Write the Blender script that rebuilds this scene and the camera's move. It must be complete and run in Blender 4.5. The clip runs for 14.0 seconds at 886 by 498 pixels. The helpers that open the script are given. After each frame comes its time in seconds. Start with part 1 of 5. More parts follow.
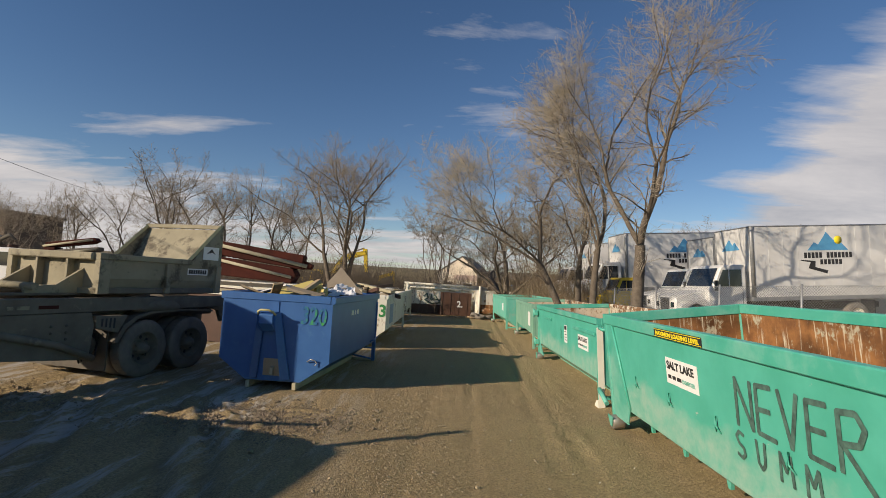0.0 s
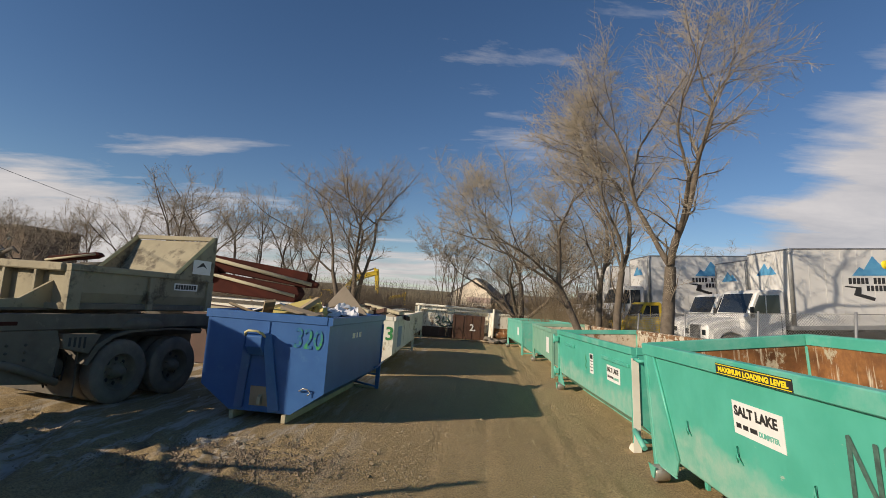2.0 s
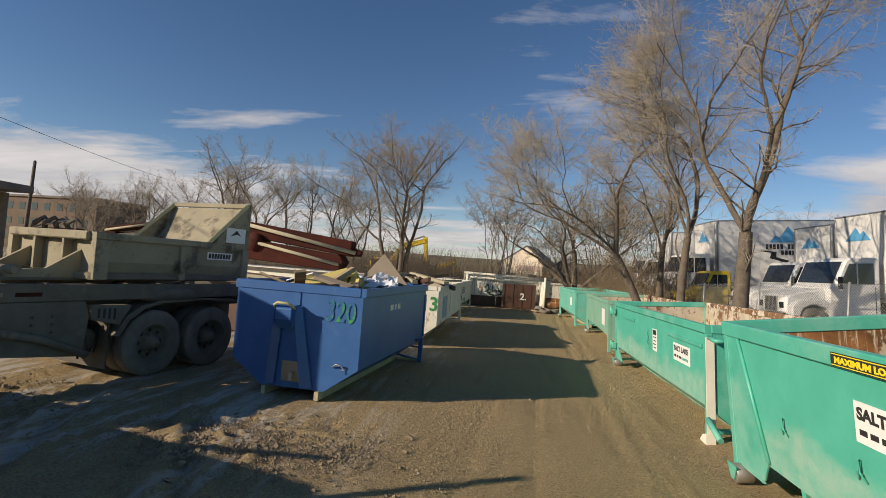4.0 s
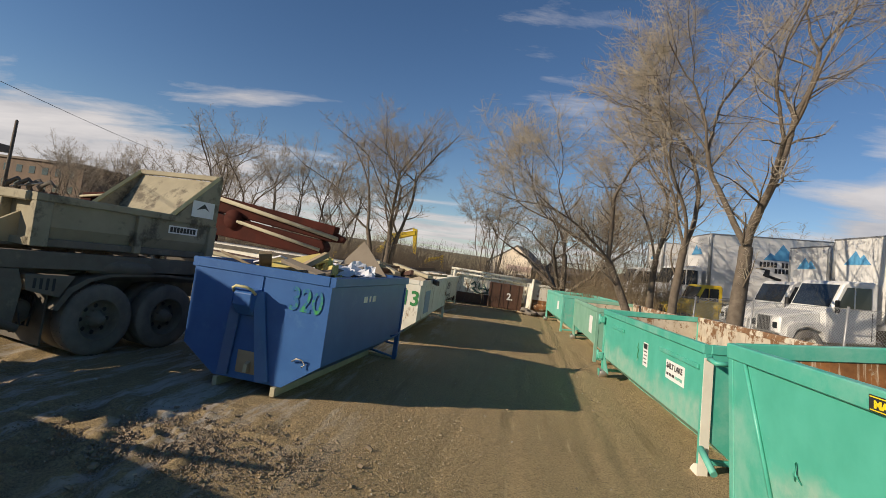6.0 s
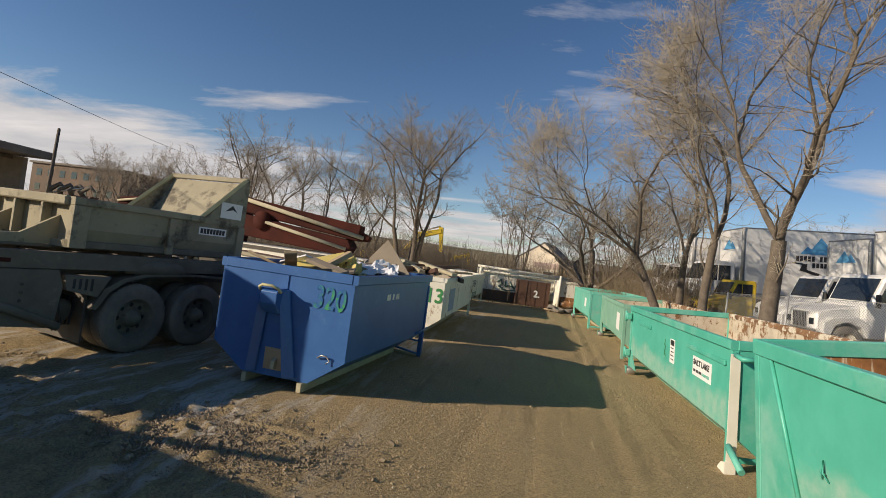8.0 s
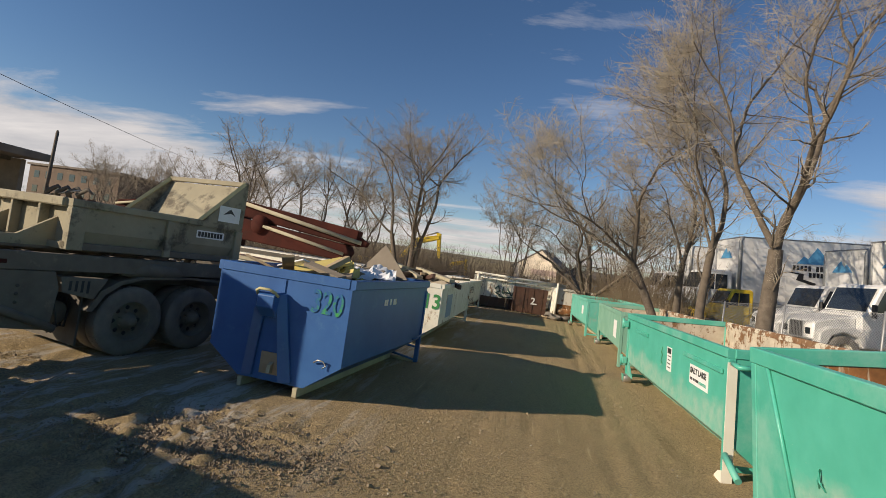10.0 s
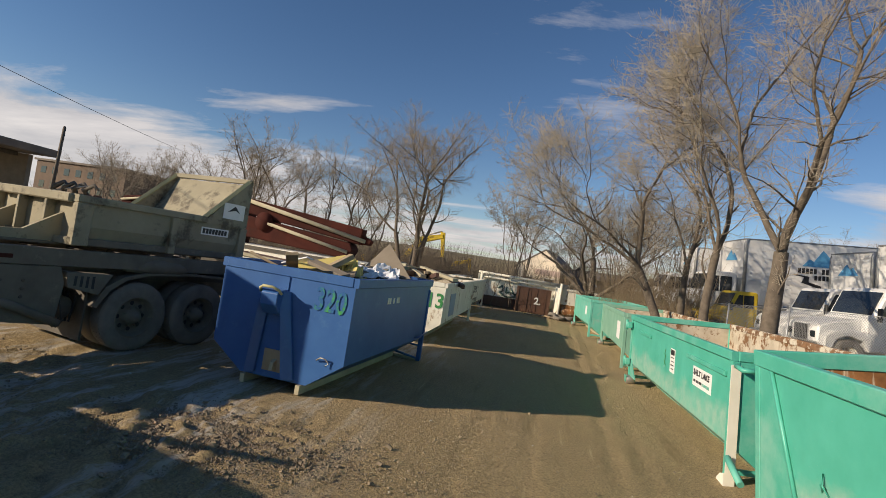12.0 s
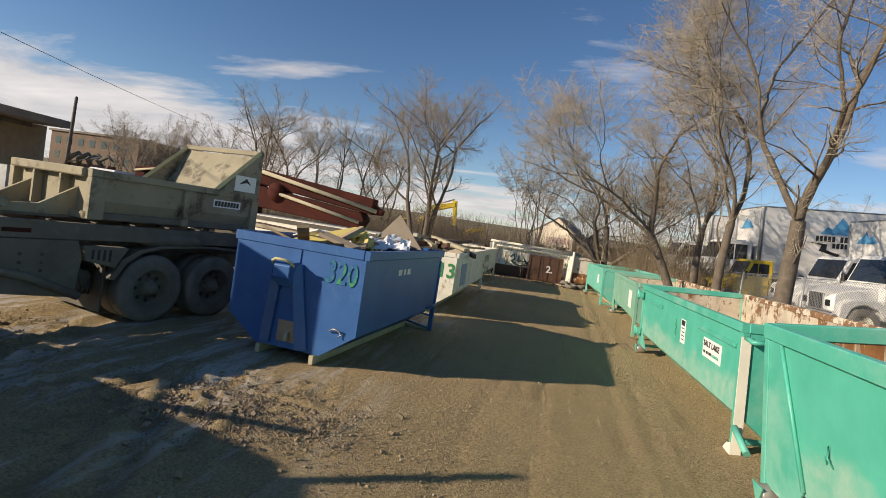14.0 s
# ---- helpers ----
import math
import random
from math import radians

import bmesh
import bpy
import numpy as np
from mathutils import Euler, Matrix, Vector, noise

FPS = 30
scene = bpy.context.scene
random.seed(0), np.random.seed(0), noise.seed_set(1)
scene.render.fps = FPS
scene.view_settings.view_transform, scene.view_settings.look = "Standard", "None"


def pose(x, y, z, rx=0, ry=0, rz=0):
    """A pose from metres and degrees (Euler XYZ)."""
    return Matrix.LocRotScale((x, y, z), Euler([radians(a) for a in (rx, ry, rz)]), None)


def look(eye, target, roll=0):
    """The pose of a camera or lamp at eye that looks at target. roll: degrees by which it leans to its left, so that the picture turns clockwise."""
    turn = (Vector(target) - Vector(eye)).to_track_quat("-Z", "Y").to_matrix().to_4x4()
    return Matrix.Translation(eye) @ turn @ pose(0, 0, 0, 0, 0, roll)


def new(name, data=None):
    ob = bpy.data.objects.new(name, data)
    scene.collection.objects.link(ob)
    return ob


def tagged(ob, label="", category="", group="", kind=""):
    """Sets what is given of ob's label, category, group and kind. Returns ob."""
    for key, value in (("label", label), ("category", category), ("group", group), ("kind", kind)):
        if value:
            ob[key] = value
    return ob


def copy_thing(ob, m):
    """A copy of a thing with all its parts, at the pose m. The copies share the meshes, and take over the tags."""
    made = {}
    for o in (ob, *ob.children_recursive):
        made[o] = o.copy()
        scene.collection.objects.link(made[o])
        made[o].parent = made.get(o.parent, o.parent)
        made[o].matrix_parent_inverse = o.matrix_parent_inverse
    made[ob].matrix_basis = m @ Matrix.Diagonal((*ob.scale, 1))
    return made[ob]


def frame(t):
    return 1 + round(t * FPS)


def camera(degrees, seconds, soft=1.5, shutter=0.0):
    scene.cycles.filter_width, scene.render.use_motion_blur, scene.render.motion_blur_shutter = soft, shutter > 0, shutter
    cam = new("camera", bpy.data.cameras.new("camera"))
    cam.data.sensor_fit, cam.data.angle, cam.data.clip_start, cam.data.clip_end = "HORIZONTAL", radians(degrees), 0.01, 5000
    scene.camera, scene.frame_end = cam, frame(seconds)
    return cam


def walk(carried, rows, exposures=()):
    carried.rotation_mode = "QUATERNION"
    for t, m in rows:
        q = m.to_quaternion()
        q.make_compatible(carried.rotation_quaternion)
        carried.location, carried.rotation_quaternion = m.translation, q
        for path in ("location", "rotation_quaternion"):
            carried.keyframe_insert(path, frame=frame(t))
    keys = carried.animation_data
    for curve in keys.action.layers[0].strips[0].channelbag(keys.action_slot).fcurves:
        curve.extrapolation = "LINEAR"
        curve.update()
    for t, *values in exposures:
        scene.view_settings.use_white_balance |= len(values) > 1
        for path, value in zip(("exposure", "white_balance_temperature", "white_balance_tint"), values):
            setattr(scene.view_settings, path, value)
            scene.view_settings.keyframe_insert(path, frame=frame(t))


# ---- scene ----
cam = camera(82, 14.0, soft=0.6)
PATH = [
    (0, (0.000, 0.000, 2.348), (-0.184, 9.977, 3.005), 3.30),
    (0.5, (-0.002, 0.259, 2.339), (-0.416, 10.228, 2.998), 3.99),
    (1, (0.087, 0.585, 2.331), (-0.324, 10.535, 3.240), 1.80),
    (1.5, (0.105, 0.852, 2.335), (-0.302, 10.808, 3.188), 1.50),
    (2, (-0.000, 1.219, 2.315), (-0.473, 11.150, 3.389), 4.27),
    (2.5, (-0.077, 1.519, 2.319), (-0.641, 11.471, 3.116), 5.50),
    (3, (0.102, 1.796, 2.354), (-1.387, 11.679, 2.684), 5.28),
    (3.2, (0.074, 1.790, 2.335), (-1.485, 11.649, 2.943), 3.10),
    (5.3, (0.105, 3.038, 2.427), (-0.881, 12.989, 2.331), 7.93),
    (5.5, (0.105, 3.028, 2.383), (-0.880, 12.977, 2.593), 8.29),
    (6, (0.121, 3.008, 2.370), (-1.109, 12.928, 2.657), 8.45),
    (6.5, (0.203, 3.000, 2.357), (-1.488, 12.849, 2.735), 9.19),
    (7, (0.213, 2.983, 2.360), (-1.433, 12.841, 2.703), 9.34),
    (7.5, (0.197, 2.972, 2.366), (-1.322, 12.852, 2.656), 8.55),
    (8, (0.232, 2.968, 2.374), (-1.520, 12.812, 2.548), 7.82),
    (10.5, (0.228, 2.966, 2.359), (-1.495, 12.811, 2.677), 8.48),
    (11, (0.234, 2.965, 2.364), (-1.520, 12.806, 2.648), 8.38),
    (11.5, (0.235, 2.967, 2.365), (-1.516, 12.809, 2.632), 8.53),
    (12, (0.232, 2.971, 2.364), (-1.562, 12.805, 2.636), 8.97),
    (12.5, (0.259, 2.975, 2.368), (-1.739, 12.771, 2.572), 9.29),
    (13, (0.384, 2.957, 2.424), (-2.361, 12.569, 2.124), 9.70),
    (13.5, (0.357, 2.949, 2.435), (-2.156, 12.620, 2.050), 9.23),
    (14, (0.259, 2.970, 2.441), (-1.676, 12.773, 2.050), 8.73),
]
walk(cam, [(t, look(eye, target, roll)) for t, eye, target, roll in PATH], [(0, -0.02, 7200, 14), (3, 0.0, 7200, 14), (5.5, 0.07, 7200, 14), (8, 0.07, 7200, 14), (12.5, 0.10, 7200, 14), (14, 0.25, 7200, 14)])

# ---- world and sun ----
SUN_FROM = Vector((-0.800, -0.485, 0.356)).normalized()
world = bpy.data.worlds.new("world")
scene.world = world
world.use_nodes = True


def build_world():
    nt = world.node_tree
    nt.nodes.clear()
    N, L = nt.nodes.new, nt.links.new

    def calc(op, p, q=None, r=None):
        n = N("ShaderNodeMath")
        n.operation = op
        for sock, v in zip(n.inputs, (p, q, r)):
            if v is None:
                continue
            if isinstance(v, (int, float)):
                sock.default_value = v
            else:
                L(v, sock)
        return n.outputs[0]

    out, bg = N("ShaderNodeOutputWorld"), N("ShaderNodeBackground")
    sky = N("ShaderNodeTexSky")
    sky.sky_type, sky.sun_disc = "NISHITA", False
    sky.sun_elevation = math.asin(SUN_FROM.z)
    sky.sun_rotation = math.atan2(SUN_FROM.x, SUN_FROM.y)
    sky.altitude, sky.air_density, sky.dust_density, sky.ozone_density = 1300, 1.0, 0.05, 2.4
    tc, sep = N("ShaderNodeTexCoord"), N("ShaderNodeSeparateXYZ")
    L(tc.outputs["Generated"], sep.inputs[0])
    x, y, z = sep.outputs
    az = calc("MULTIPLY", calc("ARCTAN2", x, y), 57.3)
    el = calc("MULTIPLY", calc("ARCSINE", z), 57.3)
    # flat cloud deck coordinates
    flat = N("ShaderNodeCombineXYZ")
    zz = calc("ADD", calc("MAXIMUM", z, 0.0), 0.12)
    L(calc("DIVIDE", x, zz), flat.inputs[0])
    L(calc("DIVIDE", y, zz), flat.inputs[1])

    def fbm(scale, stretch, detail=9.0, rough=0.6):
        mp, no = N("ShaderNodeMapping"), N("ShaderNodeTexNoise")
        mp.inputs["Scale"].default_value = stretch
        mp.inputs["Rotation"].default_value = (0, 0, 0.35)
        no.inputs["Scale"].default_value, no.inputs["Detail"].default_value, no.inputs["Roughness"].default_value = scale, detail, rough
        no.inputs["Distortion"].default_value = 0.4
        L(flat.outputs[0], mp.inputs[0])
        L(mp.outputs[0], no.inputs["Vector"])
        return no.outputs["Fac"]

    def blob(a0, e0, wa, we, tilt=0.0):
        da = calc("SUBTRACT", az, a0)
        de = calc("SUBTRACT", calc("SUBTRACT", el, e0), calc("MULTIPLY", da, tilt))
        s2 = calc("ADD", calc("POWER", calc("ABSOLUTE", calc("DIVIDE", da, wa)), 2.0), calc("POWER", calc("ABSOLUTE", calc("DIVIDE", de, we)), 2.0))
        return calc("EXPONENT", calc("MULTIPLY", s2, -1.0))

    wisp, puff = fbm(1.5, (0.55, 2.0, 1)), fbm(1.2, (0.8, 1.4, 1), 10.0, 0.62)
    low = calc("MULTIPLY", blob(-52, 4.0, 40, 6.4), 1.5)
    cover = calc("MAXIMUM", low, calc("MULTIPLY", blob(42, 12.5, 30, 12.5, 0.92), 1.42))
    cover = calc("MAXIMUM", cover, calc("MULTIPLY", blob(-31, 13.9, 10.0, 1.7, 0.16), 0.80))
    cover = calc("MAXIMUM", cover, calc("MULTIPLY", blob(4, 21, 10, 8.0, -0.5), 0.50))
    cover = calc("MAXIMUM", cover, calc("MULTIPLY", blob(9, 28, 22, 5.0, 0.0), 0.52))
    cover = calc("MAXIMUM", cover, calc("MULTIPLY", blob(-8, 3.0, 50, 3.6), 0.95))
    thick = calc("SUBTRACT", calc("ADD", calc("MULTIPLY", puff, 1.5), calc("MULTIPLY", wisp, 1.5)), 0.30)
    amount = calc("MULTIPLY", calc("SUBTRACT", calc("ADD", cover, thick), 1.64), 1.9)
    amount = calc("MULTIPLY", calc("MINIMUM", calc("MAXIMUM", amount, 0.0), 1.0), 0.92)
    deep = N("ShaderNodeHueSaturation")
    deep.inputs["Saturation"].default_value = 1.18
    deep.inputs["Hue"].default_value = 0.504
    L(sky.outputs[0], deep.inputs["Color"])
    tone = N("ShaderNodeMix")
    tone.data_type = "RGBA"
    tone.inputs[6].default_value, tone.inputs[7].default_value = (2.0, 2.4, 3.2, 1), (9.2, 9.1, 9.1, 1)
    L(puff, tone.inputs[0])
    mix = N("ShaderNodeMix")
    mix.data_type = "RGBA"
    L(amount, mix.inputs[0])
    L(deep.outputs[0], mix.inputs[6])
    L(tone.outputs[2], mix.inputs[7])
    L(mix.outputs[2], bg.inputs[0])
    bg.inputs["Strength"].default_value = 0.10
    L(bg.outputs[0], out.inputs[0])


build_world()
sun = new("sun", bpy.data.lights.new("sun", "SUN"))
sun.data.energy, sun.data.angle, sun.data.color = 5.0, radians(0.53), (1.0, 0.90, 0.74)
sun.rotation_mode = "QUATERNION"
sun.rotation_quaternion = SUN_FROM.to_track_quat("Z", "Y")


# ---- materials ----
def shader(name):
    m = bpy.data.materials.new(name)
    m.use_nodes = True
    nt = m.node_tree
    b = nt.nodes["Principled BSDF"]
    return m, nt, b


def noise_node(nt, scale, detail=6.0, stretch=(1, 1, 1), rough=0.6, coord="Object"):
    tc, mp, no = nt.nodes.new("ShaderNodeTexCoord"), nt.nodes.new("ShaderNodeMapping"), nt.nodes.new("ShaderNodeTexNoise")
    mp.inputs["Scale"].default_value = stretch
    no.inputs["Scale"].default_value, no.inputs["Detail"].default_value, no.inputs["Roughness"].default_value = scale, detail, rough
    nt.links.new(tc.outputs[coord], mp.inputs[0])
    nt.links.new(mp.outputs[0], no.inputs["Vector"])
    return no.outputs["Fac"]


def ramp(nt, fac, lo, hi):
    r = nt.nodes.new("ShaderNodeMapRange")
    r.inputs["From Min"].default_value, r.inputs["From Max"].default_value = lo, hi
    nt.links.new(fac, r.inputs["Value"])
    return r.outputs[0]


def mixed(nt, fac, a, b):
    m = nt.nodes.new("ShaderNodeMix")
    m.data_type = "RGBA"
    for sock, v in ((m.inputs[6], a), (m.inputs[7], b)):
        if isinstance(v, tuple):
            sock.default_value = (*v, 1)
        else:
            nt.links.new(v, sock)
    if isinstance(fac, float):
        m.inputs[0].default_value = fac
    else:
        nt.links.new(fac, m.inputs[0])
    return m.outputs[2]


def bump(nt, b, fac, strength, distance=0.02):
    n = nt.nodes.new("ShaderNodeBump")
    n.inputs["Strength"].default_value, n.inputs["Distance"].default_value = strength, distance
    nt.links.new(fac, n.inputs["Height"])
    nt.links.new(n.outputs[0], b.inputs["Normal"])


def surface(name, col, col2, scale=3.0, rough=0.6, metal=0.0, third=None, third_at=(0.6, 0.7), third_scale=5.0,
            stretch=(1, 1, 1), bumps=0.2, bump_scale=30.0, spec=0.5):
    """Two tones of one surface, a third for rust, dirt or chips, and fine relief."""
    m, nt, b = shader(name)
    c = mixed(nt, ramp(nt, noise_node(nt, scale, 8), 0.35, 0.65), col, col2)
    if third:
        c = mixed(nt, ramp(nt, noise_node(nt, third_scale, 9, stretch, 0.7), *third_at), c, third)
    nt.links.new(c, b.inputs["Base Color"])
    b.inputs["Roughness"].default_value, b.inputs["Metallic"].default_value = rough, metal
    b.inputs["Specular IOR Level"].default_value = spec
    bump(nt, b, noise_node(nt, bump_scale, 6), bumps, 0.01)
    return m


MAT = {}
RUST = (0.16, 0.065, 0.03)
MAT["teal"] = surface("teal_paint", (0.055, 0.385, 0.285), (0.075, 0.445, 0.34), 2.0, 0.40, third=(0.20, 0.47, 0.38), third_at=(0.48, 0.68), third_scale=1.0, bumps=0.08)
def splashed_paint(name, paint, paint2, dust, top):
    """Teal paint with pale dust splashed up its lower half, scuffs and fine scratches."""
    m, nt, b = shader(name)
    c = mixed(nt, ramp(nt, noise_node(nt, 2.0, 8), 0.35, 0.65), paint, paint2)
    tc, sep = nt.nodes.new("ShaderNodeTexCoord"), nt.nodes.new("ShaderNodeSeparateXYZ")
    nt.links.new(tc.outputs["Object"], sep.inputs[0])
    edge = nt.nodes.new("ShaderNodeMath")
    edge.operation = "MULTIPLY_ADD"
    nt.links.new(noise_node(nt, 1.3, 9, (1, 1, 1.6), 0.62), edge.inputs[0])
    edge.inputs[1].default_value = 0.9
    nt.links.new(sep.outputs[2], edge.inputs[2])
    film = nt.nodes.new("ShaderNodeMath")
    film.operation = "MULTIPLY"
    nt.links.new(ramp(nt, edge.outputs[0], top + 0.62, top + 0.40), film.inputs[0])
    nt.links.new(ramp(nt, noise_node(nt, 5, 9, rough=0.7), 0.25, 0.62), film.inputs[1])
    c = mixed(nt, film.outputs[0], c, dust)
    c = mixed(nt, ramp(nt, noise_node(nt, 7, 10, (1, 0.5, 1.5), 0.75), 0.66, 0.70), c, (0.36, 0.46, 0.39))
    c = mixed(nt, ramp(nt, noise_node(nt, 3.3, 10, rough=0.8), 0.70, 0.72), c, (0.25, 0.17, 0.11))
    nt.links.new(c, b.inputs["Base Color"])
    b.inputs["Roughness"].default_value = 0.5
    bump(nt, b, noise_node(nt, 1.6, 3), 0.25, 0.05)
    return m


MAT["teal_splashed"] = splashed_paint("splashed_teal_paint", (0.055, 0.385, 0.285), (0.075, 0.445, 0.34), (0.27, 0.47, 0.38), 0.85)
MAT["teal_worn"] = surface("worn_teal_paint", (0.09, 0.44, 0.34), (0.15, 0.50, 0.40), 1.6, 0.55, third=(0.24, 0.42, 0.35), third_at=(0.52, 0.64), third_scale=3.0, bumps=0.1)
MAT["teal_faded"] = surface("faded_green_paint", (0.16, 0.36, 0.26), (0.22, 0.42, 0.32), 1.4, 0.6, third=RUST, third_at=(0.66, 0.76), third_scale=4.0, bumps=0.15)
def peeling_material(name, base, base2, flake, flake_at, drip, drip_at, scale):
    """Corroded steel: blotches of rust, flaking paint and thin vertical runs."""
    m, nt, b = shader(name)
    c = mixed(nt, ramp(nt, noise_node(nt, scale, 10, rough=0.7), 0.38, 0.62), base, base2)
    c = mixed(nt, ramp(nt, noise_node(nt, scale * 0.55, 4), 0.48, 0.66), c, tuple(0.45 * v for v in base))
    c = mixed(nt, ramp(nt, noise_node(nt, scale * 1.3, 12, (1, 1, 0.8), 0.75), *flake_at), c, flake)
    c = mixed(nt, ramp(nt, noise_node(nt, scale * 4.0, 8, (1.6, 1.6, 0.12), 0.6), *drip_at), c, drip)
    nt.links.new(c, b.inputs["Base Color"])
    b.inputs["Roughness"].default_value, b.inputs["Specular IOR Level"].default_value = 0.85, 0.3
    bump(nt, b, noise_node(nt, 22, 9, rough=0.7), 0.4, 0.01)
    return m


MAT["rusty"] = peeling_material("rusty_steel_inside", (0.19, 0.085, 0.036), (0.36, 0.165, 0.06), (0.44, 0.40, 0.29), (0.55, 0.61), (0.62, 0.54, 0.40), (0.57, 0.67), 2.4)
MAT["peeling"] = peeling_material("peeling_rusty_rim", (0.20, 0.11, 0.06), (0.30, 0.17, 0.09), (0.62, 0.57, 0.46), (0.50, 0.54), (0.12, 0.06, 0.03), (0.62, 0.70), 3.5)
MAT["scuffed"] = peeling_material("scuffed_pale_steel", (0.62, 0.55, 0.43), (0.48, 0.41, 0.31), (0.20, 0.105, 0.05), (0.53, 0.57), (0.25, 0.14, 0.08), (0.62, 0.72), 1.6)
MAT["blue"] = surface("blue_paint", (0.026, 0.10, 0.285), (0.036, 0.125, 0.33), 1.8, 0.38, third=(0.06, 0.16, 0.34), third_at=(0.58, 0.72), third_scale=3.0, bumps=0.07)
MAT["cream_rail"] = surface("dirty_cream_steel", (0.42, 0.38, 0.26), (0.33, 0.29, 0.20), 3.0, 0.7, third=RUST, third_at=(0.66, 0.74), bumps=0.2)
MAT["white_steel"] = surface("dirty_white_steel", (0.80, 0.77, 0.67), (0.70, 0.67, 0.56), 1.8, 0.6, third=(0.30, 0.19, 0.10), third_at=(0.57, 0.65), third_scale=3.0, stretch=(1, 1, 0.45), bumps=0.2)
MAT["brown_steel"] = surface("brown_primer_steel", (0.075, 0.038, 0.026), (0.10, 0.05, 0.033), 2.0, 0.6, bumps=0.2)
MAT["sage"] = surface("dusty_sage_steel", (0.33, 0.295, 0.205), (0.25, 0.222, 0.152), 1.5, 0.8, third=(0.105, 0.088, 0.062), third_at=(0.53, 0.64), third_scale=2.0, bumps=0.2)
MAT["sage_dark"] = surface("grimy_frame_steel", (0.175, 0.155, 0.12), (0.12, 0.104, 0.080), 2.0, 0.8, third=(0.24, 0.20, 0.145), third_at=(0.58, 0.72), bumps=0.25)
MAT["pale_yellow"] = surface("pale_yellow_edge", (0.50, 0.46, 0.24), (0.42, 0.38, 0.20), 3.0, 0.7)
MAT["tyre"] = surface("dusty_tyre_rubber", (0.145, 0.130, 0.112), (0.21, 0.188, 0.158), 3.0, 0.9, bumps=0.3)
MAT["dark"] = surface("dark_grime", (0.075, 0.066, 0.054), (0.115, 0.10, 0.08), 4.0, 0.8)
MAT["red_steel"] = surface("oxide_red_steel", (0.075, 0.019, 0.013), (0.042, 0.013, 0.010), 1.2, 0.85, third=(0.05, 0.02, 0.015), third_at=(0.55, 0.7), spec=0.15)
MAT["steel"] = surface("bright_steel", (0.45, 0.42, 0.38), (0.36, 0.32, 0.28), 3.0, 0.45, 0.7)
MAT["white_paint"] = surface("white_vehicle_paint", (0.70, 0.70, 0.69), (0.62, 0.62, 0.61), 1.2, 0.4, bumps=0.04)
MAT["yellow"] = surface("machine_yellow", (0.72, 0.50, 0.03), (0.62, 0.42, 0.03), 2.0, 0.5, third=(0.2, 0.12, 0.04), third_at=(0.66, 0.74))
MAT["bark"] = surface("grey_brown_bark", (0.155, 0.125, 0.095), (0.095, 0.075, 0.056), 6.0, 0.9, stretch=(1, 1, 0.3), third=(0.27, 0.22, 0.17), bumps=0.8)
MAT["twig"] = surface("pale_winter_twig", (0.44, 0.38, 0.29), (0.33, 0.285, 0.22), 0.6, 0.85, bumps=0.1)
MAT["dark_twig"] = surface("grey_winter_twig", (0.34, 0.285, 0.215), (0.25, 0.205, 0.155), 0.6, 0.85, bumps=0.1)
MAT["dry_grass"] = surface("dry_hillside_grass", (0.24, 0.20, 0.12), (0.16, 0.135, 0.085), 0.05, 0.95, third=(0.09, 0.08, 0.06), third_at=(0.55, 0.62), third_scale=0.3)
MAT["brush"] = surface("dry_tan_brush", (0.31, 0.24, 0.155), (0.23, 0.175, 0.115), 0.6, 0.9, bumps=0.1)
MAT["wood"] = surface("weathered_lumber", (0.40, 0.31, 0.20), (0.30, 0.22, 0.13), 2.0, 0.8, stretch=(1, 8, 1), third=(0.5, 0.42, 0.3))
MAT["plywood"] = surface("yellow_painted_board", (0.62, 0.50, 0.16), (0.52, 0.42, 0.14), 2.0, 0.7)
MAT["sheet"] = surface("crumpled_white_plastic", (0.68, 0.69, 0.72), (0.58, 0.60, 0.64), 3.0, 0.5)
MAT["grey_board"] = surface("grey_brown_board", (0.22, 0.185, 0.14), (0.17, 0.14, 0.105), 2.0, 0.85)
MAT["stucco"] = surface("pale_stucco", (0.52, 0.48, 0.40), (0.45, 0.41, 0.34), 2.0, 0.9)
MAT["roof"] = surface("weathered_roof", (0.13, 0.11, 0.095), (0.18, 0.155, 0.13), 1.0, 0.85)
MAT["old_brick"] = surface("weathered_brown_brick", (0.15, 0.105, 0.075), (0.11, 0.08, 0.06), 0.6, 0.9)
MAT["sign_white"] = surface("white_sign_vinyl", (0.80, 0.80, 0.78), (0.74, 0.74, 0.72), 8.0, 0.5, bumps=0.02)
MAT["black"] = surface("black_print", (0.02, 0.02, 0.022), (0.035, 0.035, 0.035), 8.0, 0.5)
MAT["sign_yellow"] = surface("yellow_print", (0.85, 0.68, 0.03), (0.80, 0.62, 0.03), 8.0, 0.5)
MAT["spray_black"] = surface("black_spray_paint", (0.04, 0.075, 0.065), (0.08, 0.17, 0.14), 14.0, 0.7)
MAT["spray_green"] = surface("green_spray_paint", (0.06, 0.37, 0.05), (0.05, 0.30, 0.08), 5.0, 0.8, third=(0.03, 0.115, 0.30), third_at=(0.38, 0.55), third_scale=8.0, spec=0.2)
MAT["dark_green_print"] = surface("dark_green_spray", (0.03, 0.20, 0.06), (0.04, 0.26, 0.08), 8.0, 0.7)
MAT["logo_blue"] = surface("sky_blue_print", (0.07, 0.30, 0.55), (0.10, 0.36, 0.60), 4.0, 0.5)
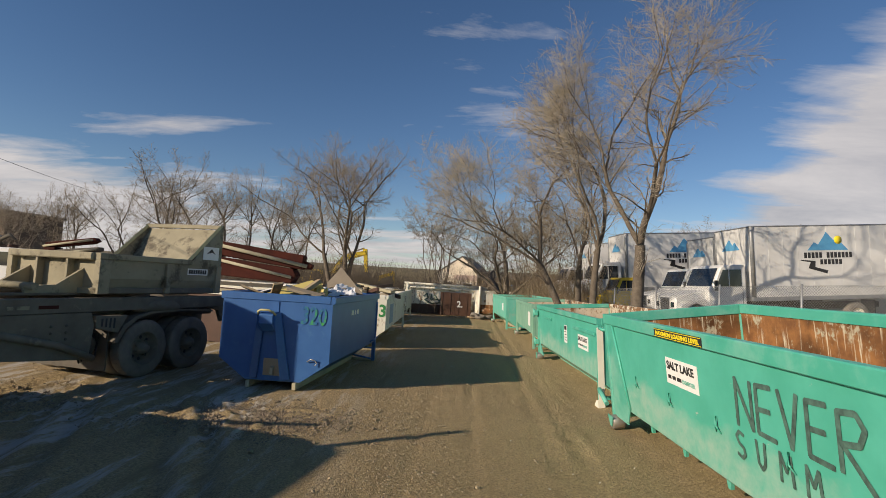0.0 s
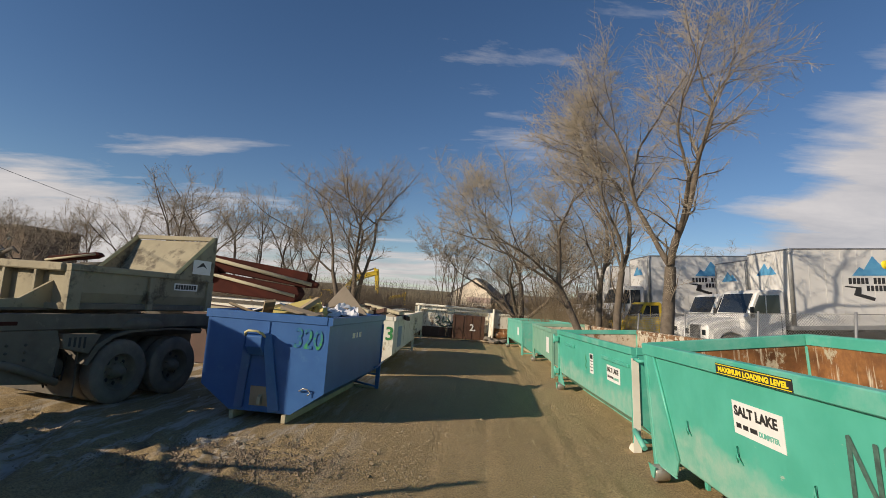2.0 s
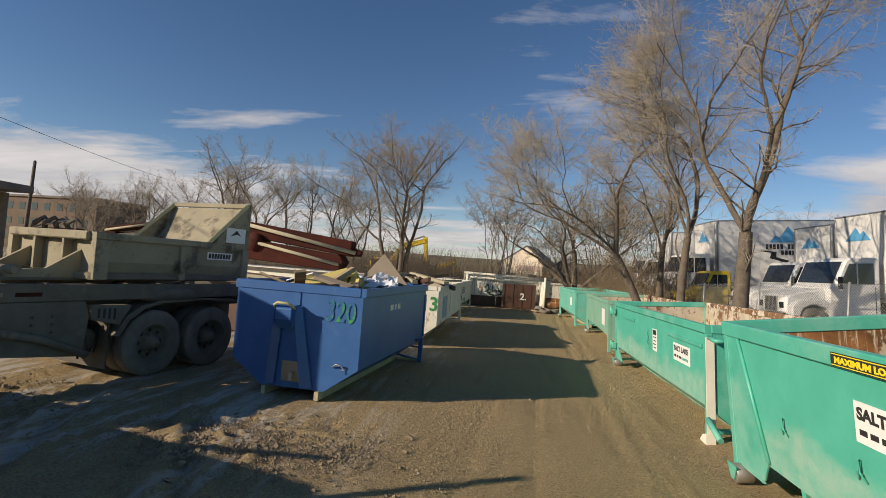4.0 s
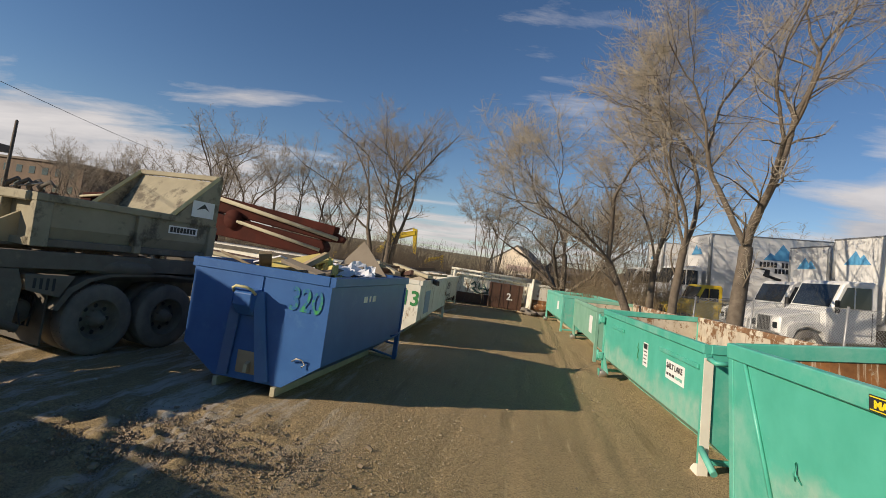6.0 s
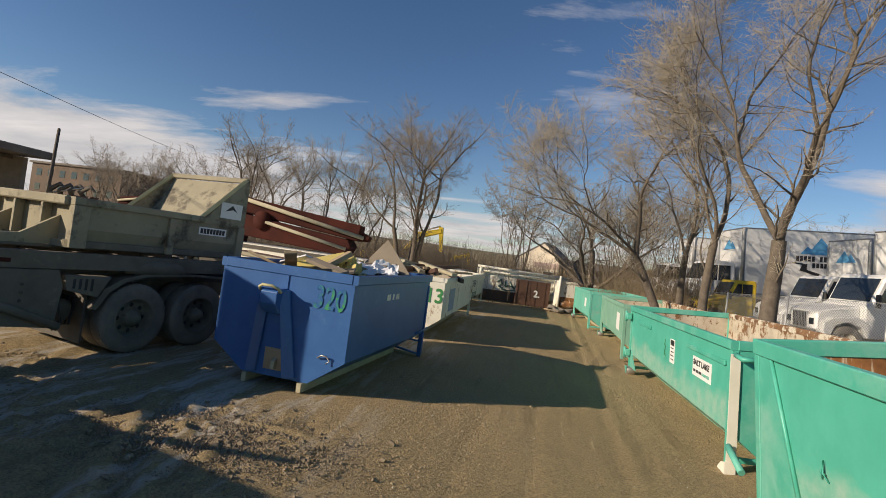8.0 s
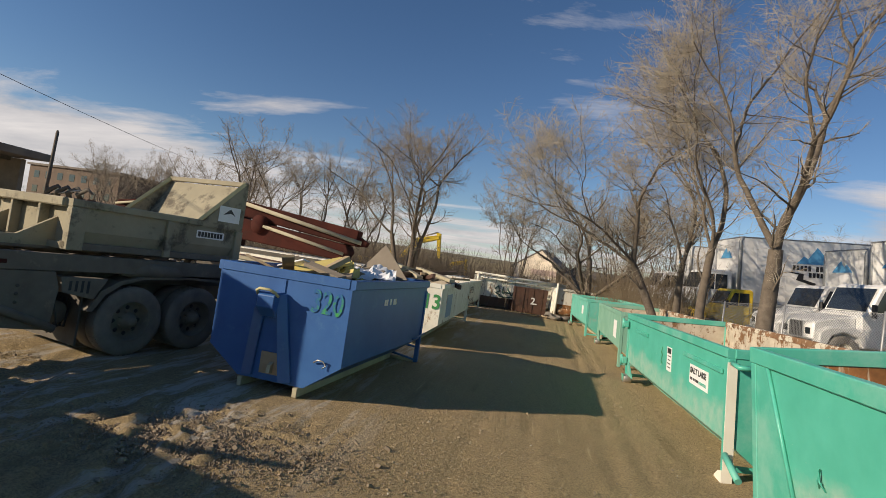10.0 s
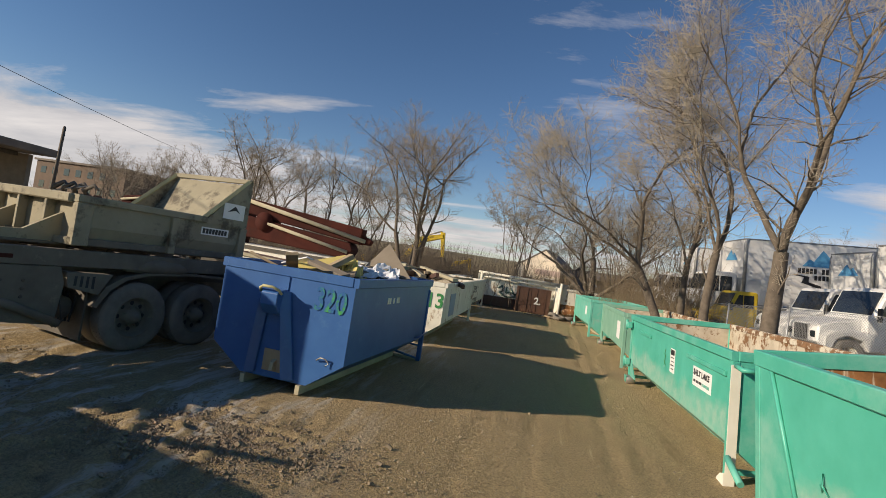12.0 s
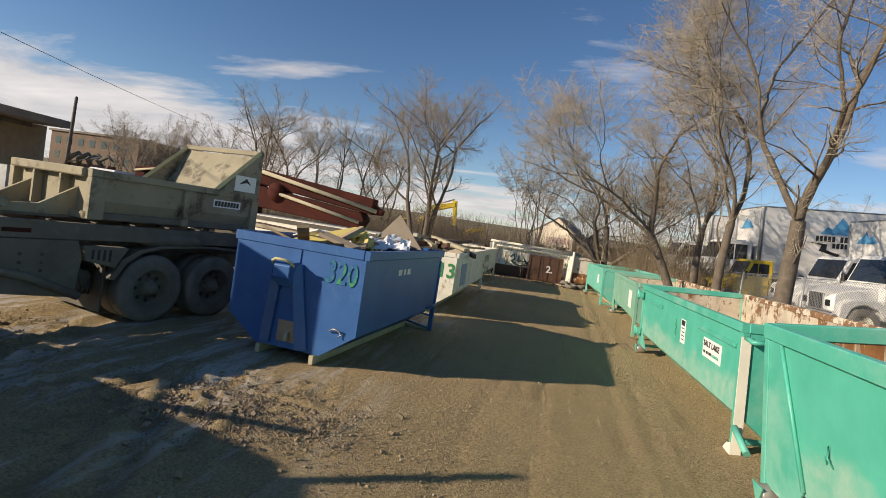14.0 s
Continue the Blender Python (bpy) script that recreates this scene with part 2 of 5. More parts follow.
MAT["grey_metal"] = surface("galvanised_steel", (0.36, 0.37, 0.38), (0.28, 0.29, 0.30), 5.0, 0.5, 0.5)
MAT["clod"] = surface("dry_clods", (0.26, 0.20, 0.135), (0.19, 0.148, 0.10), 6.0, 0.95, bumps=0.6)
MAT["gravel_stone"] = surface("dusty_gravel", (0.36, 0.29, 0.19), (0.26, 0.20, 0.13), 9.0, 0.95, bumps=0.2)
MAT["house_paint"] = surface("cream_house_paint", (0.78, 0.68, 0.54), (0.70, 0.61, 0.48), 1.0, 0.9)
MAT["van_blue"] = surface("blue_van_paint", (0.20, 0.33, 0.50), (0.16, 0.27, 0.42), 1.0, 0.4)
MAT["pink_roof"] = surface("faded_pink_siding", (0.50, 0.38, 0.33), (0.44, 0.34, 0.30), 2.0, 0.9)


def glass_material():
    m, nt, b = shader("vehicle_glass")
    b.inputs["Base Color"].default_value = (0.02, 0.025, 0.03, 1)
    b.inputs["Roughness"].default_value = 0.05
    b.inputs["Specular IOR Level"].default_value = 0.8
    return m


MAT["glass"] = glass_material()


def dirt_material():
    m, nt, b = shader("packed_dirt")
    big = ramp(nt, noise_node(nt, 0.25, 5), 0.35, 0.65)
    c = mixed(nt, big, (0.53, 0.395, 0.215), (0.43, 0.325, 0.18))
    c = mixed(nt, ramp(nt, noise_node(nt, 1.1, 9, (1.6, 0.35, 1)), 0.46, 0.62), c, (0.488, 0.366, 0.198))
    c = mixed(nt, ramp(nt, noise_node(nt, 34, 10, rough=0.75), 0.42, 0.66), c, (0.179, 0.134, 0.082))
    c = mixed(nt, ramp(nt, noise_node(nt, 75, 3), 0.63, 0.68), c, (0.525, 0.426, 0.292))
    tc, mp, no = nt.nodes.new("ShaderNodeTexCoord"), nt.nodes.new("ShaderNodeMapping"), nt.nodes.new("ShaderNodeTexNoise")
    mp.inputs["Rotation"].default_value, mp.inputs["Scale"].default_value = (0, 0, -0.50), (2.2, 0.30, 1)
    no.inputs["Scale"].default_value, no.inputs["Detail"].default_value, no.inputs["Roughness"].default_value = 0.9, 9, 0.7
    nt.links.new(tc.outputs["Object"], mp.inputs[0])
    nt.links.new(mp.outputs[0], no.inputs["Vector"])
    sep = nt.nodes.new("ShaderNodeSeparateXYZ")
    nt.links.new(tc.outputs["Object"], sep.inputs[0])
    near = ramp(nt, sep.outputs[0], -1.0, -3.5)
    streak = nt.nodes.new("ShaderNodeMath")
    streak.operation = "MULTIPLY"
    nt.links.new(ramp(nt, no.outputs["Fac"], 0.50, 0.58), streak.inputs[0])
    nt.links.new(near, streak.inputs[1])
    c = mixed(nt, streak.outputs[0], c, (0.56, 0.51, 0.44))
    # drag marks and tyre streaks along the lane
    mark = noise_node(nt, 1.6, 9, (1.9, 0.17, 1), 0.68)
    c = mixed(nt, ramp(nt, mark, 0.57, 0.68), c, (0.294, 0.218, 0.120))
    c = mixed(nt, ramp(nt, noise_node(nt, 2.9, 7, (4.0, 0.2, 1), 0.7), 0.62, 0.70), c, (0.525, 0.416, 0.249))
    # damp dark blotches and crumbs
    c = mixed(nt, ramp(nt, noise_node(nt, 1.7, 10, rough=0.72), 0.62, 0.74), c, (0.210, 0.153, 0.090))
    c = mixed(nt, ramp(nt, noise_node(nt, 9, 9, rough=0.8), 0.65, 0.70), c, (0.168, 0.124, 0.073))
    nt.links.new(c, b.inputs["Base Color"])
    b.inputs["Roughness"].default_value, b.inputs["Specular IOR Level"].default_value = 0.95, 0.15
    add = nt.nodes.new("ShaderNodeMath")
    add.operation = "MULTIPLY_ADD"
    nt.links.new(mark, add.inputs[0])
    add.inputs[1].default_value = 0.7
    nt.links.new(noise_node(nt, 16, 12, rough=0.82), add.inputs[2])
    bump(nt, b, add.outputs[0], 1.0, 0.05)
    return m


MAT["dirt"] = dirt_material()


# ---- mesh kit ----
class Mesh:
    """Collects vertices and faces of one part."""

    def __init__(self):
        self.v, self.f, self.s = [], [], []

    def add(self, verts, faces, smooth=False, m=None):
        k = len(self.v)
        self.v += [tuple(m @ Vector(p)) if m else tuple(p) for p in verts]
        self.f += [tuple(i + k for i in f) for f in faces]
        self.s += [smooth] * len(faces)
        return self

    def box(self, x0, x1, y0, y1, z0, z1, m=None, c=0.0):
        """A box, with chamfered long edges when c is given."""
        if c:
            p = [(x0 + c, z0), (x1 - c, z0), (x1, z0 + c), (x1, z1 - c), (x1 - c, z1), (x0 + c, z1), (x0, z1 - c), (x0, z0 + c)]
            return self.prism(p, y0, y1, "y", m)
        v = [(x, y, z) for z in (z0, z1) for y in (y0, y1) for x in (x0, x1)]
        return self.add(v, [(0, 2, 3, 1), (4, 5, 7, 6), (0, 1, 5, 4), (2, 6, 7, 3), (0, 4, 6, 2), (1, 3, 7, 5)], False, m)

    def prism(self, poly, a, b, axis="y", m=None, smooth=False):
        """A polygon drawn out along an axis; poly in the other two coordinates, in order x, y, z."""
        put = {"x": lambda p, t: (t, p[0], p[1]), "y": lambda p, t: (p[0], t, p[1]), "z": lambda p, t: (p[0], p[1], t)}[axis]
        n = len(poly)
        v = [put(p, a) for p in poly] + [put(p, b) for p in poly]
        f = [tuple(range(n)), tuple(range(2 * n - 1, n - 1, -1))] + [(i, n + i, n + (i + 1) % n, (i + 1) % n) for i in range(n)]
        return self.add(v, f, smooth, m)

    def tube(self, pts, radii, seg=8, m=None, smooth=True, caps=True):
        pts = [Vector(p) for p in pts]
        if not isinstance(radii, (list, tuple)):
            radii = [radii] * len(pts)
        v, f = [], []
        for i, p in enumerate(pts):
            d = (pts[min(i + 1, len(pts) - 1)] - pts[max(i - 1, 0)]).normalized()
            a = d.cross(Vector((0, 0, 1)) if abs(d.z) < 0.9 else Vector((1, 0, 0))).normalized()
            b = d.cross(a)
            v += [p + radii[i] * (a * math.cos(2 * math.pi * k / seg) + b * math.sin(2 * math.pi * k / seg)) for k in range(seg)]
        for i in range(len(pts) - 1):
            f += [(i * seg + k, i * seg + (k + 1) % seg, (i + 1) * seg + (k + 1) % seg, (i + 1) * seg + k) for k in range(seg)]
        self.add(v, f, smooth, m)
        if caps:
            k = len(self.v) - len(v)
            self.f += [tuple(k + i for i in range(seg - 1, -1, -1)), tuple(k + len(v) - seg + i for i in range(seg))]
            self.s += [False, False]
        return self

    def lathe(self, prof, seg=24, m=None, axis="x"):
        """Profile of (along, radius) turned round the axis."""
        v, f = [], []
        for a, r in prof:
            for k in range(seg):
                w = 2 * math.pi * k / seg
                p = (a, r * math.cos(w), r * math.sin(w))
                v.append(p if axis == "x" else (p[1], p[2], p[0]) if axis == "z" else (p[1], p[0], p[2]))
        for i in range(len(prof) - 1):
            f += [(i * seg + k, i * seg + (k + 1) % seg, (i + 1) * seg + (k + 1) % seg, (i + 1) * seg + k) for k in range(seg)]
        return self.add(v, f, True, m)

    def data(self, name, mat, bevel=0.0):
        me = bpy.data.meshes.new(name)
        me.from_pydata(self.v, [], self.f)
        me.polygons.foreach_set("use_smooth", self.s)
        bm = bmesh.new()
        bm.from_mesh(me)
        bmesh.ops.recalc_face_normals(bm, faces=bm.faces)
        if bevel:
            sharp = [e for e in bm.edges if len(e.link_faces) == 2 and e.calc_face_angle(0) > 0.6]
            bmesh.ops.bevel(bm, geom=sharp, offset=bevel, segments=1, affect="EDGES", clamp_overlap=True)
        bm.to_mesh(me)
        bm.free()
        me.materials.append(MAT[mat])
        return me


def part(name, mesh, mat, parent=None, label="", bevel=0.0):
    ob = new(name, mesh.data(name, mat, bevel))
    ob.parent = parent
    return tagged(ob, label)


def thing(name, m, label, category, group="", kind=""):
    ob = new(name)
    ob.empty_display_size = 0.2
    ob.matrix_world = m
    return tagged(ob, label, category, group, kind)


def lettering(name, text, size, mat, parent, m, depth=0.002, squeeze=1.0, bold=0.0):
    cu = bpy.data.curves.new(name, "FONT")
    cu.body, cu.size, cu.extrude, cu.offset = text, size, depth, bold
    cu.resolution_u = 3
    tmp = new(name + "_tmp", cu)
    me = bpy.data.meshes.new_from_object(tmp.evaluated_get(bpy.context.evaluated_depsgraph_get()))
    bpy.data.objects.remove(tmp)
    bpy.data.curves.remove(cu)
    me.materials.clear()
    me.materials.append(MAT[mat])
    me.transform(m @ Matrix.Diagonal((squeeze, 1, 1, 1)))
    ob = new(name, me)
    ob.parent = parent
    return ob


def gz(x, y):
    """Height of the ground: level lane, a bank that climbs towards the fence and the parked trucks."""
    z = 0.0
    if x > 3.0:
        z += 0.10 * (min(x, 7.0) - 3.0)
    if x > 7.0:
        z += 0.22 * (min(x, 9.0) - 7.0)
    if x > 9.0:
        z += 0.09 * (min(x, 18.0) - 9.0)
    return z


# ---- ground ----
def build_ground():
    xs = [-900, -400, -180, -90, -60, -40, -28, -20, -15] + [-12 + 0.2 * i for i in range(15)] + [-9 + 0.075 * i for i in range(170)] + [3.75 + 0.15 * i for i in range(15)] + [6 + 0.6 * i for i in range(30)] + [26, 32, 45, 70, 120, 250, 500, 900]
    ys = [-300, -100, -40, -20, -8, -2] + [0.3 * i for i in range(13)] + [3.9 + 0.075 * i for i in range(110)] + [12.15 + 0.2 * i for i in range(50)] + [22 + 0.7 * i for i in range(40)] + [52, 60, 75, 100, 150, 250, 500, 1200, 2500]
    v = []
    for y in ys:
        for x in xs:
            z = gz(x, y)
            if -14 < x < 8 and -3 < y < 40:
                z += 0.022 * noise.noise((x * 0.9, y * 0.5, 0)) + 0.010 * noise.noise((x * 3.1, y * 2.3, 3))
                # churned mud between the truck and the lane
                w = math.exp(-((x + 3.6 - 0.25 * (y - 8)) / 1.5) ** 2 - ((y - 8.2) / 1.5) ** 2)
                w += 0.8 * math.exp(-((x + 7.6) / 1.8) ** 2 - ((y - 8.3) / 1.6) ** 2)
                z += w * (0.05 * noise.noise((x * 1.6, y * 2.2, 7)) + 0.06 * (0.3 - abs(noise.noise((x * 3.1, y * 4.0, 9)))) + 0.11 * noise.noise((x * 5.2, y * 5.8, 11)) + 0.07 * noise.noise((x * 7.7, y * 8.3, 13)))
                # wheel tracks that curve in from the left
                c = x + 0.55 * y + 0.2 * math.sin(y * 0.5)
                for k in (-1.9, -1.35, 0.1, 0.65):
                    z -= 0.05 * math.exp(-((c - k) / 0.13) ** 2) * math.exp(-((y - 6.5) / 4.0) ** 2)
                    z += 0.035 * math.exp(-((c - k - 0.24) / 0.10) ** 2) * math.exp(-((y - 6.5) / 4.0) ** 2) * (1 + noise.noise((x * 5, y * 5, 4)))
                # tyre ruts along the lane
                for rx, d in ((-0.35, 0.018), (0.45, 0.014), (1.6, 0.02), (2.05, 0.016)):
                    u = x - rx - 0.04 * (y - 8)
                    z -= d * 1.5 * math.exp(-(u / 0.10) ** 2) * (0.6 + 0.6 * noise.noise((x, y * 0.7, 5)))
                    z += d * 1.6 * math.exp(-((u - 0.19) / 0.07) ** 2) * max(0.0, noise.noise((x * 6, y * 3.5, 15)) + 0.1)
            v.append((x, y, z))
    n = len(xs)
    f = [(j * n + i, j * n + i + 1, (j + 1) * n + i + 1, (j + 1) * n + i) for j in range(len(ys) - 1) for i in range(n - 1)]
    g = Mesh().add(v, f, True)
    return tagged(part("ground", g, "dirt"), "packed brown dirt yard with ruts and gravel", "ground", kind="structure")


build_ground()


# ---- roll-off containers ----
def tub(x0, x1, H, knee, inset, zb, t):
    """Cross-section of a tub with thickness t, open above."""
    out = [(x0, H), (x0, knee), (x0 + inset, zb), (x1 - inset, zb), (x1, knee), (x1, H)]
    ins = [(x1 - t, H), (x1 - t, knee + 0.02), (x1 - inset - t, zb + t), (x0 + inset + t, zb + t), (x0 + t, knee + 0.02), (x0 + t, H)]
    return out, ins


def container(name, m, L, W, H, paint, lining, label, knee=0.62, inset=0.5, zb=0.24, rim=0.13, rails="cream_rail", group="roll-off containers",
              posts=(), rollers=(), far_rim="", wall_paint=""):
    """A roll-off tub: origin at the near left foot, x across, y along, z up. posts, rollers: the ends (0 near, 1 far) that carry them."""
    root = thing(name, m, label, "dumpster", group)
    out, ins = tub(0.05, W - 0.05, H - 0.02, knee, inset, zb, 0.03)
    part("body", Mesh().prism(out + ins, 0.04, L - 0.04), wall_paint or paint, root)
    o2, i2 = tub(0.084, W - 0.084, H - 0.03, knee + 0.02, inset, zb + 0.034, 0.012)
    part("lining", Mesh().prism(o2 + i2, 0.08, L - 0.08), lining, root, "rusty scraped inner wall")
    for y, s in ((0.0, 1), (L, -1)):
        part("end_plate", Mesh().prism(out, y + 0.005 * s, y + 0.04 * s), paint, root)
        part("end_lining", Mesh().prism(o2[:], y + 0.045 * s, y + 0.06 * s), lining, root)
    r = rim
    part("inner_band", Mesh().box(0.104, 0.112, 0.1, L - 0.1, H - r + 0.02, H - 0.012), paint, root)
    part("inner_band", Mesh().box(W - 0.112, W - 0.104, 0.1, L - 0.1, H - r + 0.02, H - 0.012), far_rim or paint, root)
    part("side_rim", Mesh().box(0, 0.09, 0, L, H - r, H, c=0.012), paint, root)
    part("side_rim", Mesh().box(W - 0.09, W, 0, L, H - r, H, c=0.012), far_rim or paint, root)
    for y in (-0.012, L - 0.078):
        part("end_rim", Mesh().box(0.092, W - 0.092, y, y + 0.09, H - r, H + 0.001), paint, root, bevel=0.01)
    for x in (W / 2 - 0.53, W / 2 + 0.45):
        rail = Mesh().box(x, x + 0.08, -0.06, L - 0.1, 0.0, zb - 0.005)
        part("rail", rail, rails, root, "pale scraped steel rail", bevel=0.006)
    for i in range(7):
        y = 0.3 + i * (L - 0.6) / 6
        part("cross_member", Mesh().box(W / 2 - 0.44, W / 2 + 0.44, y, y + 0.07, 0.08, zb - 0.008), rails, root)
    for e in posts:
        y = 0.0 if e == 0 else L - 0.10
        for x in (0.012, W - 0.112):
            part("corner_post", Mesh().box(x, x + 0.10, y - 0.004, y + 0.104, 0.10, H - r - 0.003), paint, root, bevel=0.008)
        y0, y1 = (0.10, 0.75) if e == 0 else (L - 0.10, L - 0.75)
        for x in (0.03, W - 0.055) if e in rollers else ():
            part("gusset", Mesh().prism([(y0, knee + 0.12), (y0, 0.22), (y1, 0.22)], x, x + 0.025, "x"), paint, root)
        part("foot_bar", Mesh().box(0.02, W - 0.02, y + 0.01, y + 0.09, 0.16, 0.228), paint, root, bevel=0.008)
    for e in rollers:
        y = 0.16 if e == 0 else L - 0.16
        for x in (-0.08, W - 0.22):
            ro = part("roller", Mesh().lathe([(x + 0.02, 0.0), (x + 0.02, 0.112), (x + 0.03, 0.12), (x + 0.21, 0.12), (x + 0.22, 0.112), (x + 0.22, 0.0)], 20, Matrix.Translation((0, y, 0.12))),
                      "steel", root, "worn steel ground roller")
            for dx in (0.0, 0.225):
                part("bracket", Mesh().prism([(y - 0.13, 0.23), (y - 0.04, 0.06), (y + 0.04, 0.06), (y + 0.13, 0.23)], x + dx, x + dx + 0.015, "x"), paint, ro)
    return root


def side_sign(root, x, y, z, w, h):
    """White company sign on the lane side, face towards -x; y is its far edge."""
    s = part("sign", Mesh().box(x - 0.006, x, y - w, y, z - h, z), "sign_white", root, "white sign with black lettering")
    face = Matrix(((0, 0, -1, x - 0.008), (-1, 0, 0, y), (0, 1, 0, z - h), (0, 0, 0, 1)))
    lettering("lettering", "SALT LAKE", h * 0.40, "black", s, face @ pose(w * 0.04, h * 0.58, 0), 0.001, w * 0.92 / (h * 0.40 * 5.15), 0.006)
    for i, n in ((0, 3), (4, 3), (8, 4)):
        part("number_bar", Mesh().box(x - 0.0085, x - 0.006, y - w * (0.06 + 0.037 * (i + n)) + 0.004, y - w * (0.06 + 0.037 * i), z - h * 0.80, z - h * 0.66), "black", s)
    lettering("lettering", "DUMPSTER", h * 0.20, "teal", s, face @ pose(w * 0.53, h * 0.19, 0), 0.001, w * 0.43 / (h * 0.20 * 5.6), 0.003)
    return s


TILT = -7.5
g1 = container("roll_off_container", pose(3.05, 2.6, 0.0, 0, TILT, 0.4), 6.62, 2.5, 1.97, "teal", "rusty",
               "bright teal steel roll-off container with rusty inside", knee=0.46, inset=0.26, posts=(1,), rollers=(1,), rim=0.17, rails="teal_worn", wall_paint="teal_splashed")
side_sign(g1, 0.048, 4.20, 1.56, 0.84, 0.33)


def tie_hook(root, x, y, z):
    """A bent-rod lashing hook welded to a wall that faces -x."""
    h = Mesh()
    h.tube([(x, y - 0.05, z - 0.10), (x - 0.035, y - 0.01, z - 0.03), (x - 0.02, y, z + 0.07), (x - 0.035, y + 0.01, z - 0.03), (x, y + 0.05, z - 0.10)], 0.009, 6)
    h.tube([(x - 0.03, y - 0.03, z - 0.035), (x - 0.03, y + 0.03, z - 0.035)], 0.008, 6)
    part("tie_hook", h, "teal", root)


def warning_sticker(root, x, y, z, w, h):
    s = part("sticker", Mesh().box(x - 0.005, x, y - w, y, z - h, z), "black", root, "black and yellow loading level sticker")
    face = Matrix(((0, 0, -1, x - 0.007), (-1, 0, 0, y), (0, 1, 0, z - h), (0, 0, 0, 1)))
    part("border", Mesh().box(x - 0.0065, x - 0.005, y - w + 0.01, y - 0.01, z - 0.016, z - 0.008).box(x - 0.0065, x - 0.005, y - w + 0.01, y - 0.01, z - h + 0.008, z - h + 0.016), "sign_yellow", s)
    lettering("lettering", "MAXIMUM LOADING LEVEL", h * 0.62, "sign_yellow", s, face @ pose(w * 0.04, h * 0.27, 0), 0.001, w * 0.9 / (h * 0.62 * 12.1), 0.004)


def spray_strokes(root, strokes, x, y, z, size, mat, width, slope=0.0):
    """Hand-sprayed letters as flat round strokes on a wall that faces -x; y runs back towards the lane's start."""
    for st in strokes:
        m = Mesh()
        for (a, b), (c, d) in zip(st[:-1], st[1:]):
            p, q = Vector((a, b)) * size, Vector((c, d)) * size
            n = Vector((-(q - p).y, (q - p).x)).normalized() * width / 2
            e = (q - p).normalized() * width * 0.35
            ring = [p - e * 0.7 + n * 0.7, p - e * 0.7 - n * 0.7, p - n, q - n, q + e * 0.7 - n * 0.7, q + e * 0.7 + n * 0.7, q + n, p + n]
            k = 0.0004 * (len(m.f) % 5)
            m.add([(x - 0.003 - k + slope * (v.y), y - v.x, z + v.y) for v in ring], [tuple(range(8))])
        part("letter_stroke", m, mat, root)


part("end_flange", Mesh().prism([(6.515, 1.795), (6.26, 1.795), (5.72, 0.50), (5.85, 0.26), (6.515, 0.26)], 0.022, 0.049, "x"), "teal", g1, "", 0.006)
part("flange_edge", Mesh().tube([(0.03, 6.26, 1.79), (0.03, 5.72, 0.50)], 0.022, 6), "teal", g1)
warning_sticker(g1, -0.001, 4.36, 1.925, 1.28, 0.115)
for i in range(5):
    tie_hook(g1, 0.05, 5.33 - 1.16 * i, 1.02)
for i in range(5):
    part("lug", Mesh().prism([(5.7 - 1.1 * i, 0.24), (5.6 - 1.1 * i, 0.24), (5.62 - 1.1 * i, 0.14), (5.68 - 1.1 * i, 0.14)], 0.32, 0.36, "x"), "teal", g1)
N_ = [[(0, 0), (0.02, 1), (0.55, 0.02), (0.56, 1)]]
E_ = [[(0.5, 1), (0.03, 0.97), (0, 0.02), (0.55, 0)], [(0.02, 0.5), (0.42, 0.52)]]
V_ = [[(0, 1), (0.27, 0), (0.52, 1.02)]]
R_ = [[(0, 0), (0.02, 0.95), (0.4, 1), (0.55, 0.78), (0.42, 0.52), (0.05, 0.45), (0.62, -0.15)]]
S_ = [[(0.5, 0.92), (0.2, 1), (0, 0.78), (0.15, 0.55), (0.45, 0.42), (0.52, 0.18), (0.3, 0), (0, 0.1)]]
U_ = [[(0, 1), (0.05, 0.2), (0.25, 0), (0.45, 0.2), (0.5, 1)]]
M_ = [[(0, 0), (0.05, 1), (0.32, 0.4), (0.6, 1), (0.66, 0)]]
for k, letter in enumerate((N_, E_, V_, E_, R_)):
    spray_strokes(g1, letter, 0.046, 2.60 - 0.335 * k, 1.12 + 0.006 * k, 0.46, "spray_black", 0.05)
for k, letter in enumerate((S_, U_, M_, M_)):
    spray_strokes(g1, letter, 0.046, 2.66 - 0.33 * k, 0.80, 0.25, "spray_black", 0.038)

g2 = container("roll_off_container", pose(3.13, 10.50, 0.0, 0, -4, 0.6), 6.75, 2.5, 1.80, "teal", "scuffed",
               "teal roll-off container with scraped pale inside", knee=0.55, inset=0.38, posts=(0, 1), rollers=(1,), rails="teal_worn", far_rim="peeling", wall_paint="teal_splashed")
side_sign(g2, 0.048, 1.67, 1.33, 0.86, 0.31)
part("stiffener", Mesh().box(0.012, 0.05, 0.25, 2.0, 1.42, 1.49), "teal", g2, bevel=0.008)
part("stiffener", Mesh().box(0.012, 0.05, 4.6, 5.7, 1.42, 1.49), "teal", g2, bevel=0.008)
st = part("sticker", Mesh().box(0.042, 0.048, 2.75, 3.05, 0.98, 1.43), "sign_white", g2, "small white notice with dark header")
part("header", Mesh().box(0.04, 0.042, 2.78, 3.02, 1.31, 1.41), "black", st)
for k in range(4):
    part("text_bar", Mesh().box(0.04, 0.042, 2.80, 3.0 - 0.03 * (k % 2), 1.25 - 0.07 * k, 1.27 - 0.07 * k), "black", st)
